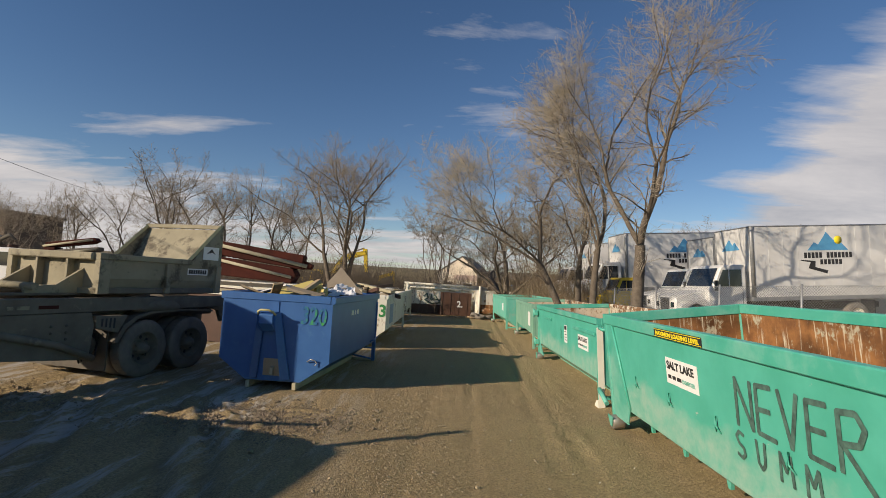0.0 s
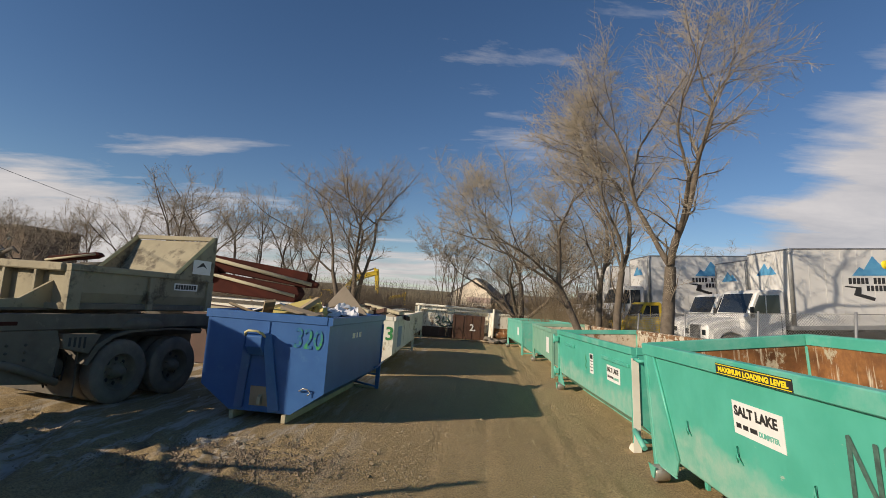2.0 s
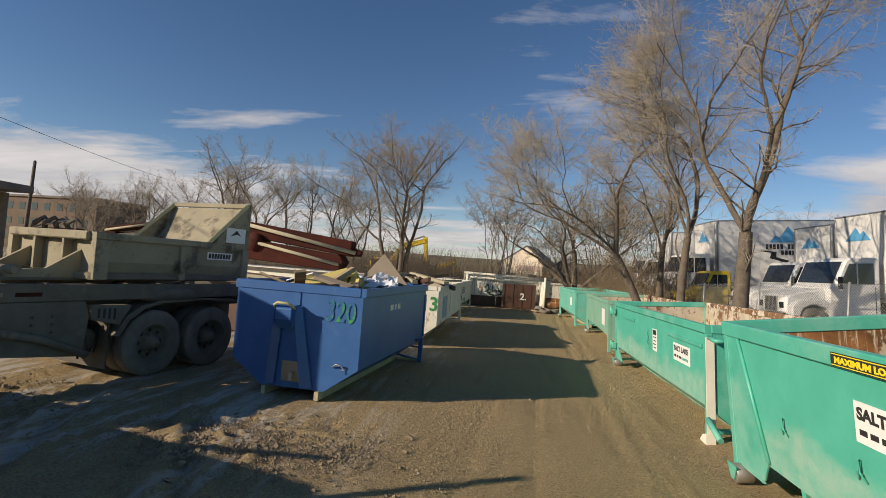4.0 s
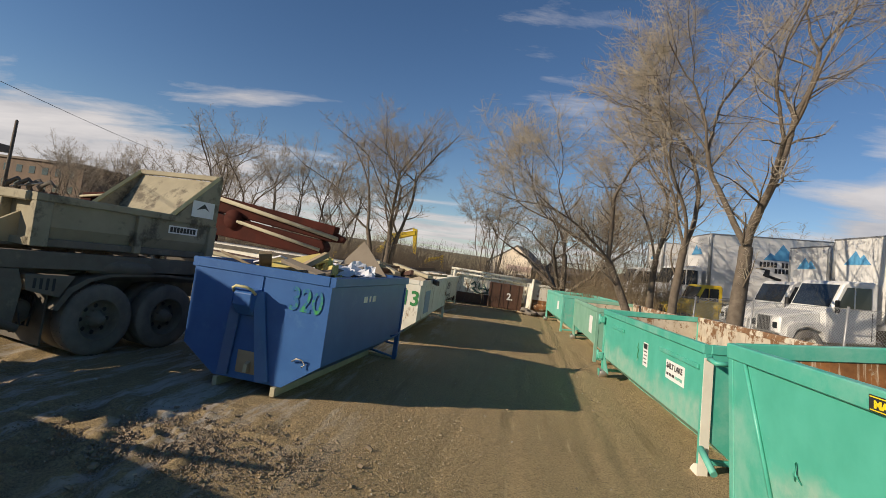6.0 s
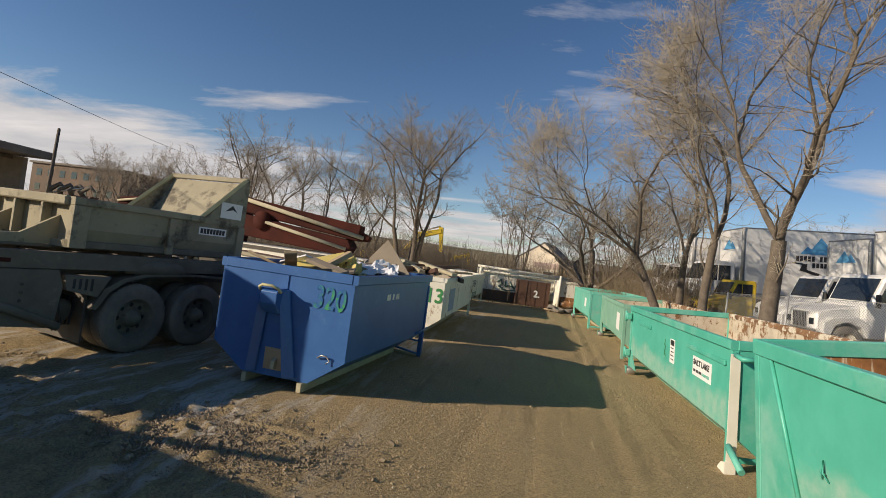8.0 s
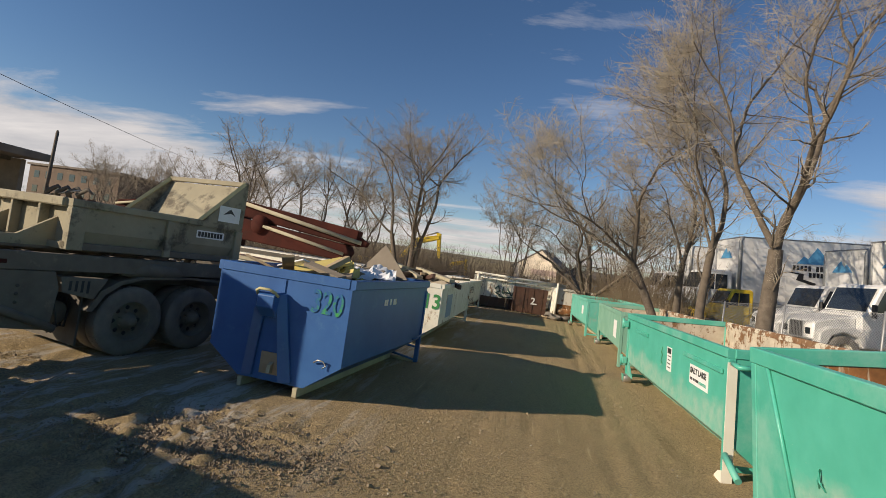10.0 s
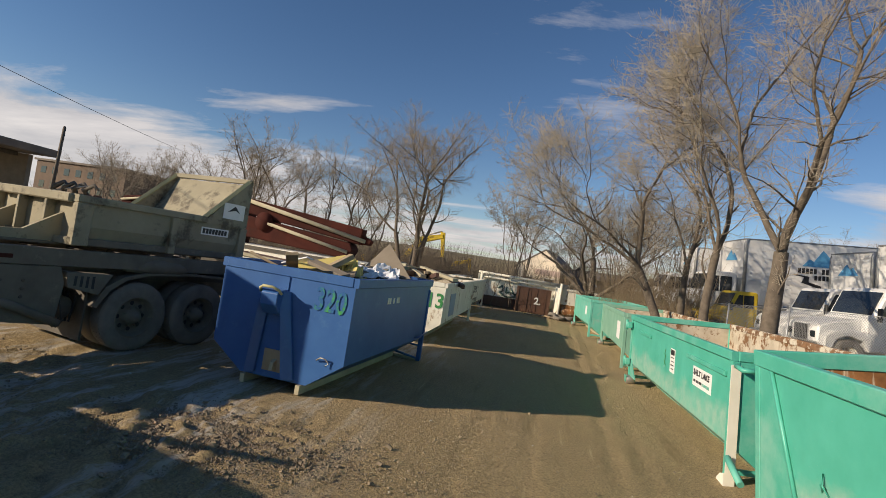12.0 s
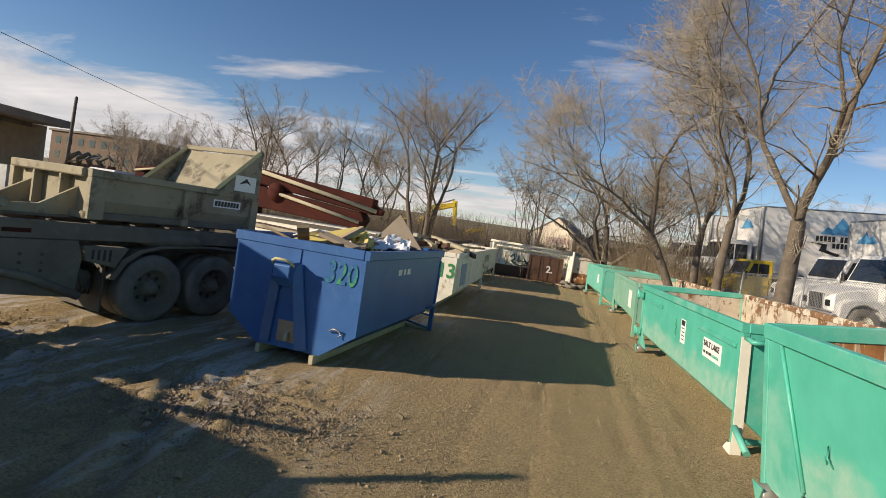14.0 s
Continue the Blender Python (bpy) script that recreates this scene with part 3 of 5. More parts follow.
spray_strokes(g2, [[(0.3, 0.9), (0.1, 0.6), (0.35, 0.5), (0.1, 0.1), (0.4, 0)]], 0.046, 3.5, 1.05, 0.35, "dark_green_print", 0.025)
for z in (0.5, 1.45):
    hg = part("hinge", Mesh().box(-0.10, 0.012, 6.57, 6.75, z, z + 0.16), "teal", g2, bevel=0.01)
    part("hinge_pin", Mesh().tube([(-0.10, 6.71, z - 0.05), (-0.10, 6.71, z + 0.21)], 0.035, 10), "teal", hg)
part("foot", Mesh().prism([(-0.03, 0.0), (0.24, 0.0), (0.20, 0.06), (0.10, 0.14), (-0.03, 0.18)], -0.02, 0.12, "x"), "white_steel", g2, "white scraped foot")
part("post_face", Mesh().box(-0.002, 0.124, -0.02, -0.006, 0.16, 1.62), "white_steel", g2, "white strip on the near post face")
part("latch_bar", Mesh().tube([(0.03, -0.10, 1.62), (0.03, -0.32, 1.60), (0.20, -0.34, 1.60)], 0.035, 10), "teal", g2)
part("door_bolt", Mesh().tube([(0.0, -0.06, 0.40), (0.0, -0.52, 0.22)], 0.045, 10), "teal_worn", g2)

g3 = container("roll_off_container", pose(3.15, 19.0, 0.0, 0, -3, -2.0), 6.5, 2.5, 1.74, "teal_faded", "scuffed",
               "faded green roll-off container, rust stained", posts=(0, 1), rollers=(1,), far_rim="peeling")
part("sign", Mesh().box(0.042, 0.048, 1.0, 1.7, 0.85, 1.40), "sign_white", g3, "faded white sign")
g4 = container("roll_off_container", pose(3.02, 26.95, 0.0, 0, -2, 1.2), 6.6, 2.5, 1.78, "teal_worn", "teal_faded",
               "weathered teal roll-off container, empty", posts=(0, 1), rollers=(1,))
part("sign", Mesh().box(0.042, 0.048, 1.4, 2.0, 1.0, 1.40), "sign_white", g4, "faded white sign")

# ---- blue hook-lift container and its load ----
b1 = container("hooklift_container", pose(-4.75, 10.60, 0.0, 0, 0, -3.7), 4.45, 2.43, 1.92, "blue", "blue",
               "deep blue hook-lift container heaped with boards", knee=0.56, inset=0.58, rim=0.15, zb=0.15)
cx = 1.10
for s, foot, wide in ((-1, 0.30, 0.10), (1, 0.50, 0.15)):
    p = [(cx + s * 0.22, 1.54), (cx + s * 0.11, 1.54), (cx + s * (foot - wide), 0.20), (cx + s * foot, 0.20)]
    p = sorted(p[:2]) + sorted(p[2:])
    (a, za), (b, _), (c, zc), (d, _) = p
    leg = Mesh().add([(a, -0.17, za), (b, -0.05, za), (b, 0, za), (a, 0, za), (c, -0.17, zc), (d, -0.05, zc), (d, 0, zc), (c, 0, zc)],
                     [(0, 1, 2, 3), (4, 5, 6, 7), (0, 1, 5, 4), (1, 2, 6, 5), (2, 3, 7, 6), (3, 0, 4, 7)])
    part("hook_frame_leg", leg, "blue", b1, bevel=0.006)
part("hook_plate", Mesh().prism([(-0.005, 1.18), (-0.14, 1.16), (-0.30, 1.32), (-0.30, 1.50), (-0.24, 1.55), (-0.005, 1.56)], cx - 0.13, cx + 0.16, "x"), "blue", b1, bevel=0.01)
part("hook_bar", Mesh().tube([(cx - 0.18, -0.22, 1.50), (cx - 0.16, -0.29, 1.56), (cx - 0.08, -0.34, 1.60), (cx + 0.08, -0.34, 1.60), (cx + 0.16, -0.29, 1.56), (cx + 0.18, -0.22, 1.50)], 0.022, 10), "pale_yellow", b1, "yellow-painted lifting bar")
part("pocket", Mesh().box(cx - 0.08, cx + 0.30, -0.022, -0.003, 0.26, 0.60), "wood", b1, "bare tan patch")
part("pocket_lug", Mesh().prism([(-0.02, 0.28), (-0.12, 0.30), (-0.10, 0.42), (-0.02, 0.46)], cx + 0.10, cx + 0.16, "x"), "cream_rail", b1)
part("pull_ring", Mesh().tube([(1.93, -0.02, 0.58), (2.02, -0.07, 0.64), (2.10, -0.06, 0.63), (2.14, -0.02, 0.56), (2.10, -0.05, 0.52)], 0.012, 6), "steel", b1)
part("front_seam", Mesh().box(1.24, 1.255, -0.012, 0.004, 1.40, 1.765), "blue", b1)
for x in (2.33,):
    part("rear_leg", Mesh().box(x - 0.02, x + 0.08, 4.33, 4.43, 0.0, 1.68), "blue", b1, bevel=0.008)
    part("rear_foot", Mesh().box(1.1, x + 0.08, 4.34, 4.42, 0.0, 0.07), "cream_rail", b1, bevel=0.006)
    part("rear_brace", Mesh().tube([(1.4, 4.36, 0.20), (2.33, 4.36, 0.05)], 0.03, 6).tube([(1.4, 4.36, 0.40), (2.33, 4.36, 0.36)], 0.025, 6), "blue", b1)
    part("latch_handle", Mesh().tube([(2.39, 3.7, 0.62), (2.47, 3.8, 0.65), (2.47, 4.4, 0.70)], 0.018, 6), "blue", b1)
part("rear_leg", Mesh().box(0.02, 0.12, 4.33, 4.43, 0.0, 1.68), "blue", b1, bevel=0.008)
lettering("painted_number", "320", 0.50, "spray_green", b1, pose(1.72, -0.009, 1.35, 90, 2, 0), 0.001, 0.74, 0.007)
for k in range(7):
    if k not in (2, 4):
        part("number_bar", Mesh().box(2.379, 2.386, 1.55 + 0.10 * k, 1.635 + 0.10 * k, 1.46, 1.57), "white_steel", b1)


def board(name, L, w, t, mat, m, label, cat="board"):
    root = part(name, Mesh().box(-L / 2, L / 2, -w / 2, w / 2, -t / 2, t / 2), mat, None, label, 0.004)
    root.matrix_world = m
    return tagged(root, label, cat, "junk heap")


rnd = random.Random(4)
IN_BLUE = pose(-4.70, 10.60, 0.07, 0, 0, -3.7)
heap = Mesh()
hx, hy = 14, 22
for j in range(hy + 1):
    for i in range(hx + 1):
        x, y = 0.08 + 2.16 * i / hx, 0.10 + 4.25 * j / hy
        e = min(i, hx - i, j, hy - j)
        heap.v.append((x, y, 1.42 + (0.05 * min(e, 4)) + 0.22 * noise.noise((x * 2.2, y * 2.2, 1)) + 0.08 * noise.noise((x * 7, y * 7, 2))))
heap.f = [(j * (hx + 1) + i, j * (hx + 1) + i + 1, (j + 1) * (hx + 1) + i + 1, (j + 1) * (hx + 1) + i) for j in range(hy) for i in range(hx)]
heap.s = [False] * len(heap.f)
rubble = tagged(part("debris_heap", heap, "grey_board"), "brown heap of broken demolition debris", "debris", kind="stuff")
rubble.matrix_world = IN_BLUE
board("yellow_board", 1.3, 0.42, 0.05, "plywood", IN_BLUE @ pose(0.95, 1.3, 1.90, 12, -17, 48), "yellow painted board on the heap")
board("lumber", 0.9, 0.12, 0.09, "wood", IN_BLUE @ pose(1.35, 1.1, 1.93, 0, -30, 60), "weathered lumber offcut on the heap")
for k in range(26):
    mt = rnd.choice(("wood", "wood", "grey_board", "white_steel", "sheet"))
    board("lumber", rnd.uniform(0.5, 1.6), rnd.uniform(0.07, 0.3), rnd.uniform(0.02, 0.07), mt,
          IN_BLUE @ pose(rnd.uniform(0.45, 1.8), rnd.uniform(0.4, 4.0), rnd.uniform(1.72, 1.92), rnd.uniform(-25, 25), rnd.uniform(-18, 18), rnd.uniform(0, 180)),
          {"wood": "weathered lumber offcut on the heap", "grey_board": "grey broken board on the heap", "white_steel": "dirty white panel scrap on the heap", "sheet": "pale scrap sheet on the heap"}[mt])
tri = part("plywood_sheet", Mesh().prism([(-0.75, -0.45), (0.65, -0.30), (-0.25, 0.50)], -0.02, 0.02, "y"), "grey_board", None, "", 0.004)
tri.matrix_world = IN_BLUE @ pose(1.55, 3.6, 2.10, -28, 0, -12)
tagged(tri, "broken grey-brown plywood sheet leaning up", "board", "junk heap")


def crumple(name, w, h, mat, m, label, seed):
    g, n = Mesh(), 14
    for j in range(n + 1):
        for i in range(n + 1):
            u, v = i / n - 0.5, j / n - 0.5
            z = 0.22 * noise.noise((u * 4 + seed, v * 4, seed)) + 0.10 * noise.noise((u * 9 + seed, v * 9, 2)) + 0.16 * (0.5 - abs(u)) * 2 * (0.5 - abs(v)) * 2
            g.v.append((u * w, v * h, max(z, -0.1)))
    g.f = [(j * (n + 1) + i, j * (n + 1) + i + 1, (j + 1) * (n + 1) + i + 1, (j + 1) * (n + 1) + i) for j in range(n) for i in range(n)]
    g.s = [False] * len(g.f)
    ob = part(name, g, mat)
    ob.matrix_world = m
    mod = ob.modifiers.new("thick", "SOLIDIFY")
    mod.thickness = 0.012
    return tagged(ob, label, "plastic sheet", "junk heap")


crumple("plastic_sheet", 0.95, 0.8, "sheet", IN_BLUE @ pose(1.72, 2.3, 1.88, 10, 0, 20), "crumpled white plastic sheet on the heap", 1)
crumple("plastic_sheet", 0.5, 0.5, "plywood", IN_BLUE @ pose(1.45, 1.75, 1.88, 20, 10, 50), "crumpled yellow plastic on the heap", 5)

# ---- white containers of the far row ----
w1 = container("roll_off_container", pose(-4.52, 17.3, 0.0, 0, 0, 0.5), 7.4, 2.45, 1.80, "white_steel", "scuffed",
               "dirty white roll-off container with green number", posts=(1,))
lettering("painted_number", "13", 0.58, "dark_green_print", w1, pose(1.86, -0.006, 1.08, 90, 0, 0), 0.001, 0.95, 0.012)
part("dark_patch", Mesh().box(2.402, 2.408, 1.2, 2.3, 0.75, 1.45), "van_blue", w1, "blue-grey patch on the side wall")
w2 = container("roll_off_container", pose(-4.95, 27.4, 0.0, 0, 0, 0.0), 6.6, 2.45, 1.75, "white_steel", "scuffed",
               "rust-streaked white roll-off container", posts=(1,))
side = Matrix(((0, 0, 1, 2.404), (1, 0, 0, 0.9), (0, 1, 0, 1.12), (0, 0, 0, 1)))
lettering("painted_word", "OPEN", 0.5, "black", w2, side, 0.001, 1.3, 0.008)
lettering("painted_word", "DOOR", 0.5, "black", w2, side @ pose(0.2, -0.6, 0), 0.001, 1.3, 0.008)
w3 = container("roll_off_container", pose(-6.4, 35.0, 0.0, 0, 0, -1.0), 4.0, 2.45, 1.8, "grey_metal", "scuffed", "plain grey steel roll-off container", posts=(1,))
w4 = container("roll_off_container", pose(-3.6, 39.6, 0.0, 0, 0, -84), 6.2, 2.45, 2.05, "white_steel", "scuffed", "long white roll-off container with rail frame", posts=(0, 1), knee=0.5)
part("frame_post", Mesh().tube([(2.62, 0.25, 0.0), (2.62, 0.25, 2.22)], 0.09, 10), "white_steel", w4, "white pipe post")
part("frame_rail", Mesh().tube([(2.62, 0.0, 2.20), (2.62, 6.1, 2.12)], 0.08, 10), "white_steel", w4, "white pipe rail")
part("frame_rail", Mesh().tube([(2.58, 0.3, 1.93), (2.58, 6.1, 1.88)], 0.06, 10), "white_steel", w4, "white pipe rail")
part("lower_plate", Mesh().box(2.41, 2.44, 0.4, 2.9, 0.06, 0.72), "brown_steel", w4, "dark brown plate low on the side")
SCRAWL = [[(0, 0.6), (0.18, 0.85), (0.25, 0.45), (0.05, 0.3), (0.3, 0.15)], [(0.42, 0.8), (0.40, 0.3), (0.58, 0.42), (0.74, 0.36)], [(0.6, 0.75), (0.85, 0.2), (0.98, 0.55)], [(0.2, 0.1), (0.5, 0.0), (0.9, 0.12)]]
for st in SCRAWL:
    scr = Mesh()
    for (a, b), (c, d) in zip(st[:-1], st[1:]):
        scr.tube([(2.412, 1.45 + 1.35 * a, 0.78 + 0.85 * b), (2.412, 1.45 + 1.35 * c, 0.78 + 0.85 * d)], 0.05, 5)
    part("spray_stroke", scr, "spray_black", w4)
door = part("container_door", Mesh().box(-0.02, 2.2, -0.03, 0.03, 0.04, 1.68), "brown_steel", None, "", 0.01)
door.matrix_world = pose(-0.62, 36.9, 0.0, 3, 0, 6)
tagged(door, "dark brown steel container door with white number", "door")
for k in range(4):
    part("stiffener", Mesh().box(0.05 + 0.6 * k, 0.11 + 0.6 * k, -0.06, -0.031, 0.08, 1.64), "brown_steel", door)
lettering("painted_number", "2.", 0.62, "sign_white", door, pose(1.15, -0.062, 0.65, 90, 0, 0), 0.002, 1.0, 0.012)
w5 = container("roll_off_container", pose(1.65, 38.5, 0.0, 0, 0, -80), 2.6, 2.3, 1.95, "white_steel", "rusty", "white steel container with rusted bottom", posts=(0, 1))


part("rust_band", Mesh().box(2.262, 2.27, 0.15, 2.0, 0.62, 0.95), "rusty", w5, "bright rust band")
part("rust_trough", Mesh().tube([(2.12, 0.1, 0.52), (2.12, 2.1, 0.52)], 0.24, 14), "rusty", w5, "rusted half-round bottom")
part("frame_post", Mesh().tube([(2.36, 0.05, 0.0), (2.36, 0.05, 2.25)], 0.08, 10), "white_steel", w5, "white pipe post")
part("frame_post", Mesh().tube([(2.36, 2.5, 0.0), (2.36, 2.5, 1.6)], 0.08, 10), "cream_rail", w5, "cream pipe post")
for k, (x, y, rx, rz) in enumerate(((2.15, 35.1, 12, 30), (2.75, 35.5, -8, 80), (1.85, 35.7, 30, 140))):
    ty = part("scrap_tyre", Mesh().lathe([(-0.10, 0.22), (-0.12, 0.30), (-0.09, 0.36), (0.09, 0.36), (0.12, 0.30), (0.10, 0.22), (-0.10, 0.22)], 24, None, "z"), "tyre", None)
    ty.matrix_world = pose(x, y, 0.16, rx, 0, rz)
    tagged(ty, "old dusty black tyre lying on the dirt", "tyre", "scrap tyres")


# ---- hook-lift truck with its dump body ----
def wheel(root, x, y, side, r=0.6):
    """One dual wheel seen from outside; side: +1 faces +x."""
    m = Matrix.Translation((x, y, r)) @ Matrix.Diagonal((side, 1, 1, 1))
    w = part("wheel", Mesh().lathe([(-0.30, 0.33), (-0.31, 0.5), (-0.27, 0.585), (-0.22, 0.60), (-0.05, 0.60), (0.0, 0.585), (0.03, 0.5), (0.015, 0.36)], 40, m), "tyre", root, "dusty black tyre")
    tr = Mesh()
    for k in range(40):
        a = 2 * math.pi * k / 40
        tr.box(-0.24, -0.02, -0.018, 0.018, 0.594, 0.602, m @ Matrix.Rotation(a, 4, "X"))
    part("tread", tr, "tyre", w)
    part("rim", Mesh().lathe([(0.014, 0.362), (0.03, 0.345), (0.0, 0.325), (-0.10, 0.30), (-0.13, 0.27), (-0.12, 0.15), (-0.02, 0.13), (0.0, 0.10), (0.06, 0.085), (0.09, 0.05), (0.095, 0.0)], 28, m), "sage_dark", w, "grimy steel rim")
    for k in range(8):
        a = 2 * math.pi * k / 8
        part("vent_hole", Mesh().lathe([(-0.117, 0.0), (-0.117, 0.030), (-0.123, 0.038)], 12, m @ Matrix.Translation((0, 0.225 * math.cos(a), 0.225 * math.sin(a)))), "black", w)
        part("lug_nut", Mesh().lathe([(-0.03, 0.0), (-0.03, 0.012), (-0.085, 0.012)], 6, m @ Matrix.Translation((0, 0.165 * math.cos(a + 0.39), 0.165 * math.sin(a + 0.39)))), "sage_dark", w)
    part("inner_tyre", Mesh().lathe([(-0.66, 0.36), (-0.66, 0.56), (-0.62, 0.60), (-0.40, 0.60), (-0.36, 0.56), (-0.36, 0.36)], 30, m), "tyre", w)


def hooklift_truck():
    root = thing("hooklift_truck", pose(-6.40, 10.82, 0, 0, 0, -14.3), "grimy grey-green hook-lift truck chassis", "truck")
    for y in (0.0, 1.30):
        wheel(root, 0.0, y, 1)
        wheel(root, -2.45, y, -1)
        part("axle", Mesh().tube([(-2.2, y, 0.6), (-0.25, y, 0.6)], 0.10, 10), "dark", root)
    for x in (-0.85, -1.72):
        part("frame_rail", Mesh().box(x, x + 0.12, -10.8, 2.5, 0.86, 1.18), "sage_dark", root, bevel=0.01)
    part("subframe", Mesh().box(-0.62, -0.42, -2.4, 2.45, 1.20, 1.46).box(-2.0, -1.8, -2.4, 2.45, 1.20, 1.46), "dark", root)
    part("deck_beam", Mesh().box(-0.14, 0.02, -4.6, 2.4, 1.42, 1.68), "sage_dark", root, "dark scraped side beam", 0.008)
    for k, mt in enumerate(("red_steel", "sage", "red_steel")):
        part("reflector_strip", Mesh().box(0.021, 0.025, -3.3 + 0.5 * k, -2.95 + 0.5 * k, 1.50, 1.56), mt, root)
    part("deck_beam", Mesh().box(-2.5, -2.36, -4.6, 2.4, 1.42, 1.68), "sage_dark", root, bevel=0.008)
    for k in range(7):
        part("cross_member", Mesh().box(-2.36, -0.14, -2.3 + 0.78 * k, -2.22 + 0.78 * k, 1.42, 1.54), "dark", root)
    part("side_plate", Mesh().prism([(-4.4, 0.85), (-1.28, 0.52), (-1.22, 1.16), (-1.30, 1.41), (-4.4, 1.41)], -0.04, 0.01, "x"), "sage_dark", root, "pitted grey side plate", 0.008)
    for k in range(3):
        for j in range(2):
            part("bolt", Mesh().lathe([(0.01, 0.025), (0.03, 0.02), (0.03, 0.0)], 8, Matrix.Translation((0, -2.05 + 0.28 * j, 0.95 + 0.12 * k))), "dark", root)
    part("diagonal_pipe", Mesh().tube([(0.06, -1.25, 0.55), (0.06, -1.95, 0.86), (0.04, -3.6, 1.30)], 0.065, 10), "sage_dark", root)
    part("fender", Mesh().prism([(-0.78, 0.80), (-0.70, 0.78), (-0.52, 1.06), (-0.26, 1.24), (0.1, 1.33), (1.1, 1.36), (1.95, 1.30), (1.95, 1.345), (1.1, 1.40), (0.05, 1.375), (-0.32, 1.29), (-0.60, 1.12)], -0.55, 0.04, "x"), "sage_dark", root, "bent dusty mudguard")
    # flap added ahead of the wheels to block sunlight from the inner tyres
    part("mud_flap", Mesh().box(-2.35, -0.12, -0.80, -0.77, 0.22, 1.12), "dark", root, "hanging flap added to keep sun off the tyres")
    for x in (-0.30, -1.55):
        part("air_tank", Mesh().lathe([(x - 0.62, 0.0), (x - 0.60, 0.14), (x - 0.55, 0.19), (x - 0.05, 0.19), (x, 0.14), (x + 0.02, 0.0)], 20, Matrix.Translation((0, -1.02, 0.72))), "dark", root, "grimy air tank")
    for k in range(5):
        part("hose", Mesh().tube([(-0.25 - 0.12 * k, -1.18, 1.15), (-0.22 - 0.1 * k, -1.05 + 0.03 * k, 0.55 - 0.05 * k), (-0.28 - 0.1 * k, -0.90, 0.50), (-0.3 - 0.1 * k, -0.84, 0.95)], 0.018, 6), "black", root)
    bracket = part("fender_bracket", Mesh().prism([(-1.22, 1.34), (-1.18, 1.10), (-0.70, 0.98), (-0.62, 1.12), (-0.50, 1.32)], -0.16, 0.03, "x"), "sage_dark", root, "dusty slotted bracket", 0.01)
    for k in range(4):
        part("slot", Mesh().box(0.031, 0.034, -1.10 + 0.09 * k, -1.06 + 0.09 * k, 1.13 - 0.015 * k, 1.28), "black", bracket)
    part("tarp_roll", Mesh().tube([(-0.1, -0.25, 1.44), (-0.05, 0.2, 1.50), (-0.05, 0.7, 1.47), (-0.1, 1.1, 1.42)], [0.07, 0.15, 0.13, 0.05], 10), "sage_dark", root, "rolled dusty tarp")
    part("tail_arm", Mesh().prism([(2.0, 1.58), (2.55, 1.50), (2.75, 1.20), (2.6, 1.0), (2.45, 1.30), (2.0, 1.40)], -0.30, -0.20, "x"), "sage_dark", root)
    # added out of view, its size set by how far its shadow reaches
    part("shadow_deck", Mesh().box(-2.45, 0.0, -6.4, -3.95, 0.48, 1.10), "dark", root, "unseen box added to widen the truck's shadow", 0.03)
    # unseen front end: cab, hook mast and exhaust, outlined to match their cast shadows
    cab = part("cab", Mesh().prism([(-11.4, 0.6), (-8.2, 0.6), (-8.2, 3.15), (-8.6, 3.25), (-10.2, 3.25), (-10.6, 2.2), (-11.4, 2.0)], -2.4, -0.02, "x"), "sage", root, "", 0.05)
    part("window", Mesh().prism([(-10.2, 2.2), (-9.0, 2.2), (-9.0, 2.95), (-10.0, 2.95)], -0.018, -0.005, "x"), "glass", cab)
    part("exhaust_stack", Mesh().tube([(-0.08, -8.1, 0.9), (-0.08, -8.1, 3.92)], 0.075, 12), "steel", root)
    part("hoist_frame", Mesh().prism([(-4.8, 0.9), (-4.8, 1.30), (-5.6, 1.85), (-6.0, 2.0), (-7.1, 2.55), (-7.6, 2.9), (-8.1, 3.05), (-8.1, 0.9)], -2.3, -0.05, "x"), "sage_dark", root, "folded hook hoist", 0.03)
    # unseen solid jib plate, sized so its shadow crosses the blue container's front
    part("jib_shade_plate", Mesh().prism([(-1.95, 1.35), (-0.80, 1.35), (-0.80, 3.38), (-1.20, 3.50), (-1.95, 3.72)], -3.70, -3.50), "sage_dark", root, "unseen hook jib plate, shaped for its shadow", 0.02)
    part("hook_arm", Mesh().tube([(-0.06, -5.5, 1.75), (-0.06, -6.62, 2.72)], 0.06, 8), "sage_dark", root)
    wheel(root, 0.0, -9.6, 1)
    wheel(root, -2.45, -9.6, -1)
    return root


hooklift_truck()


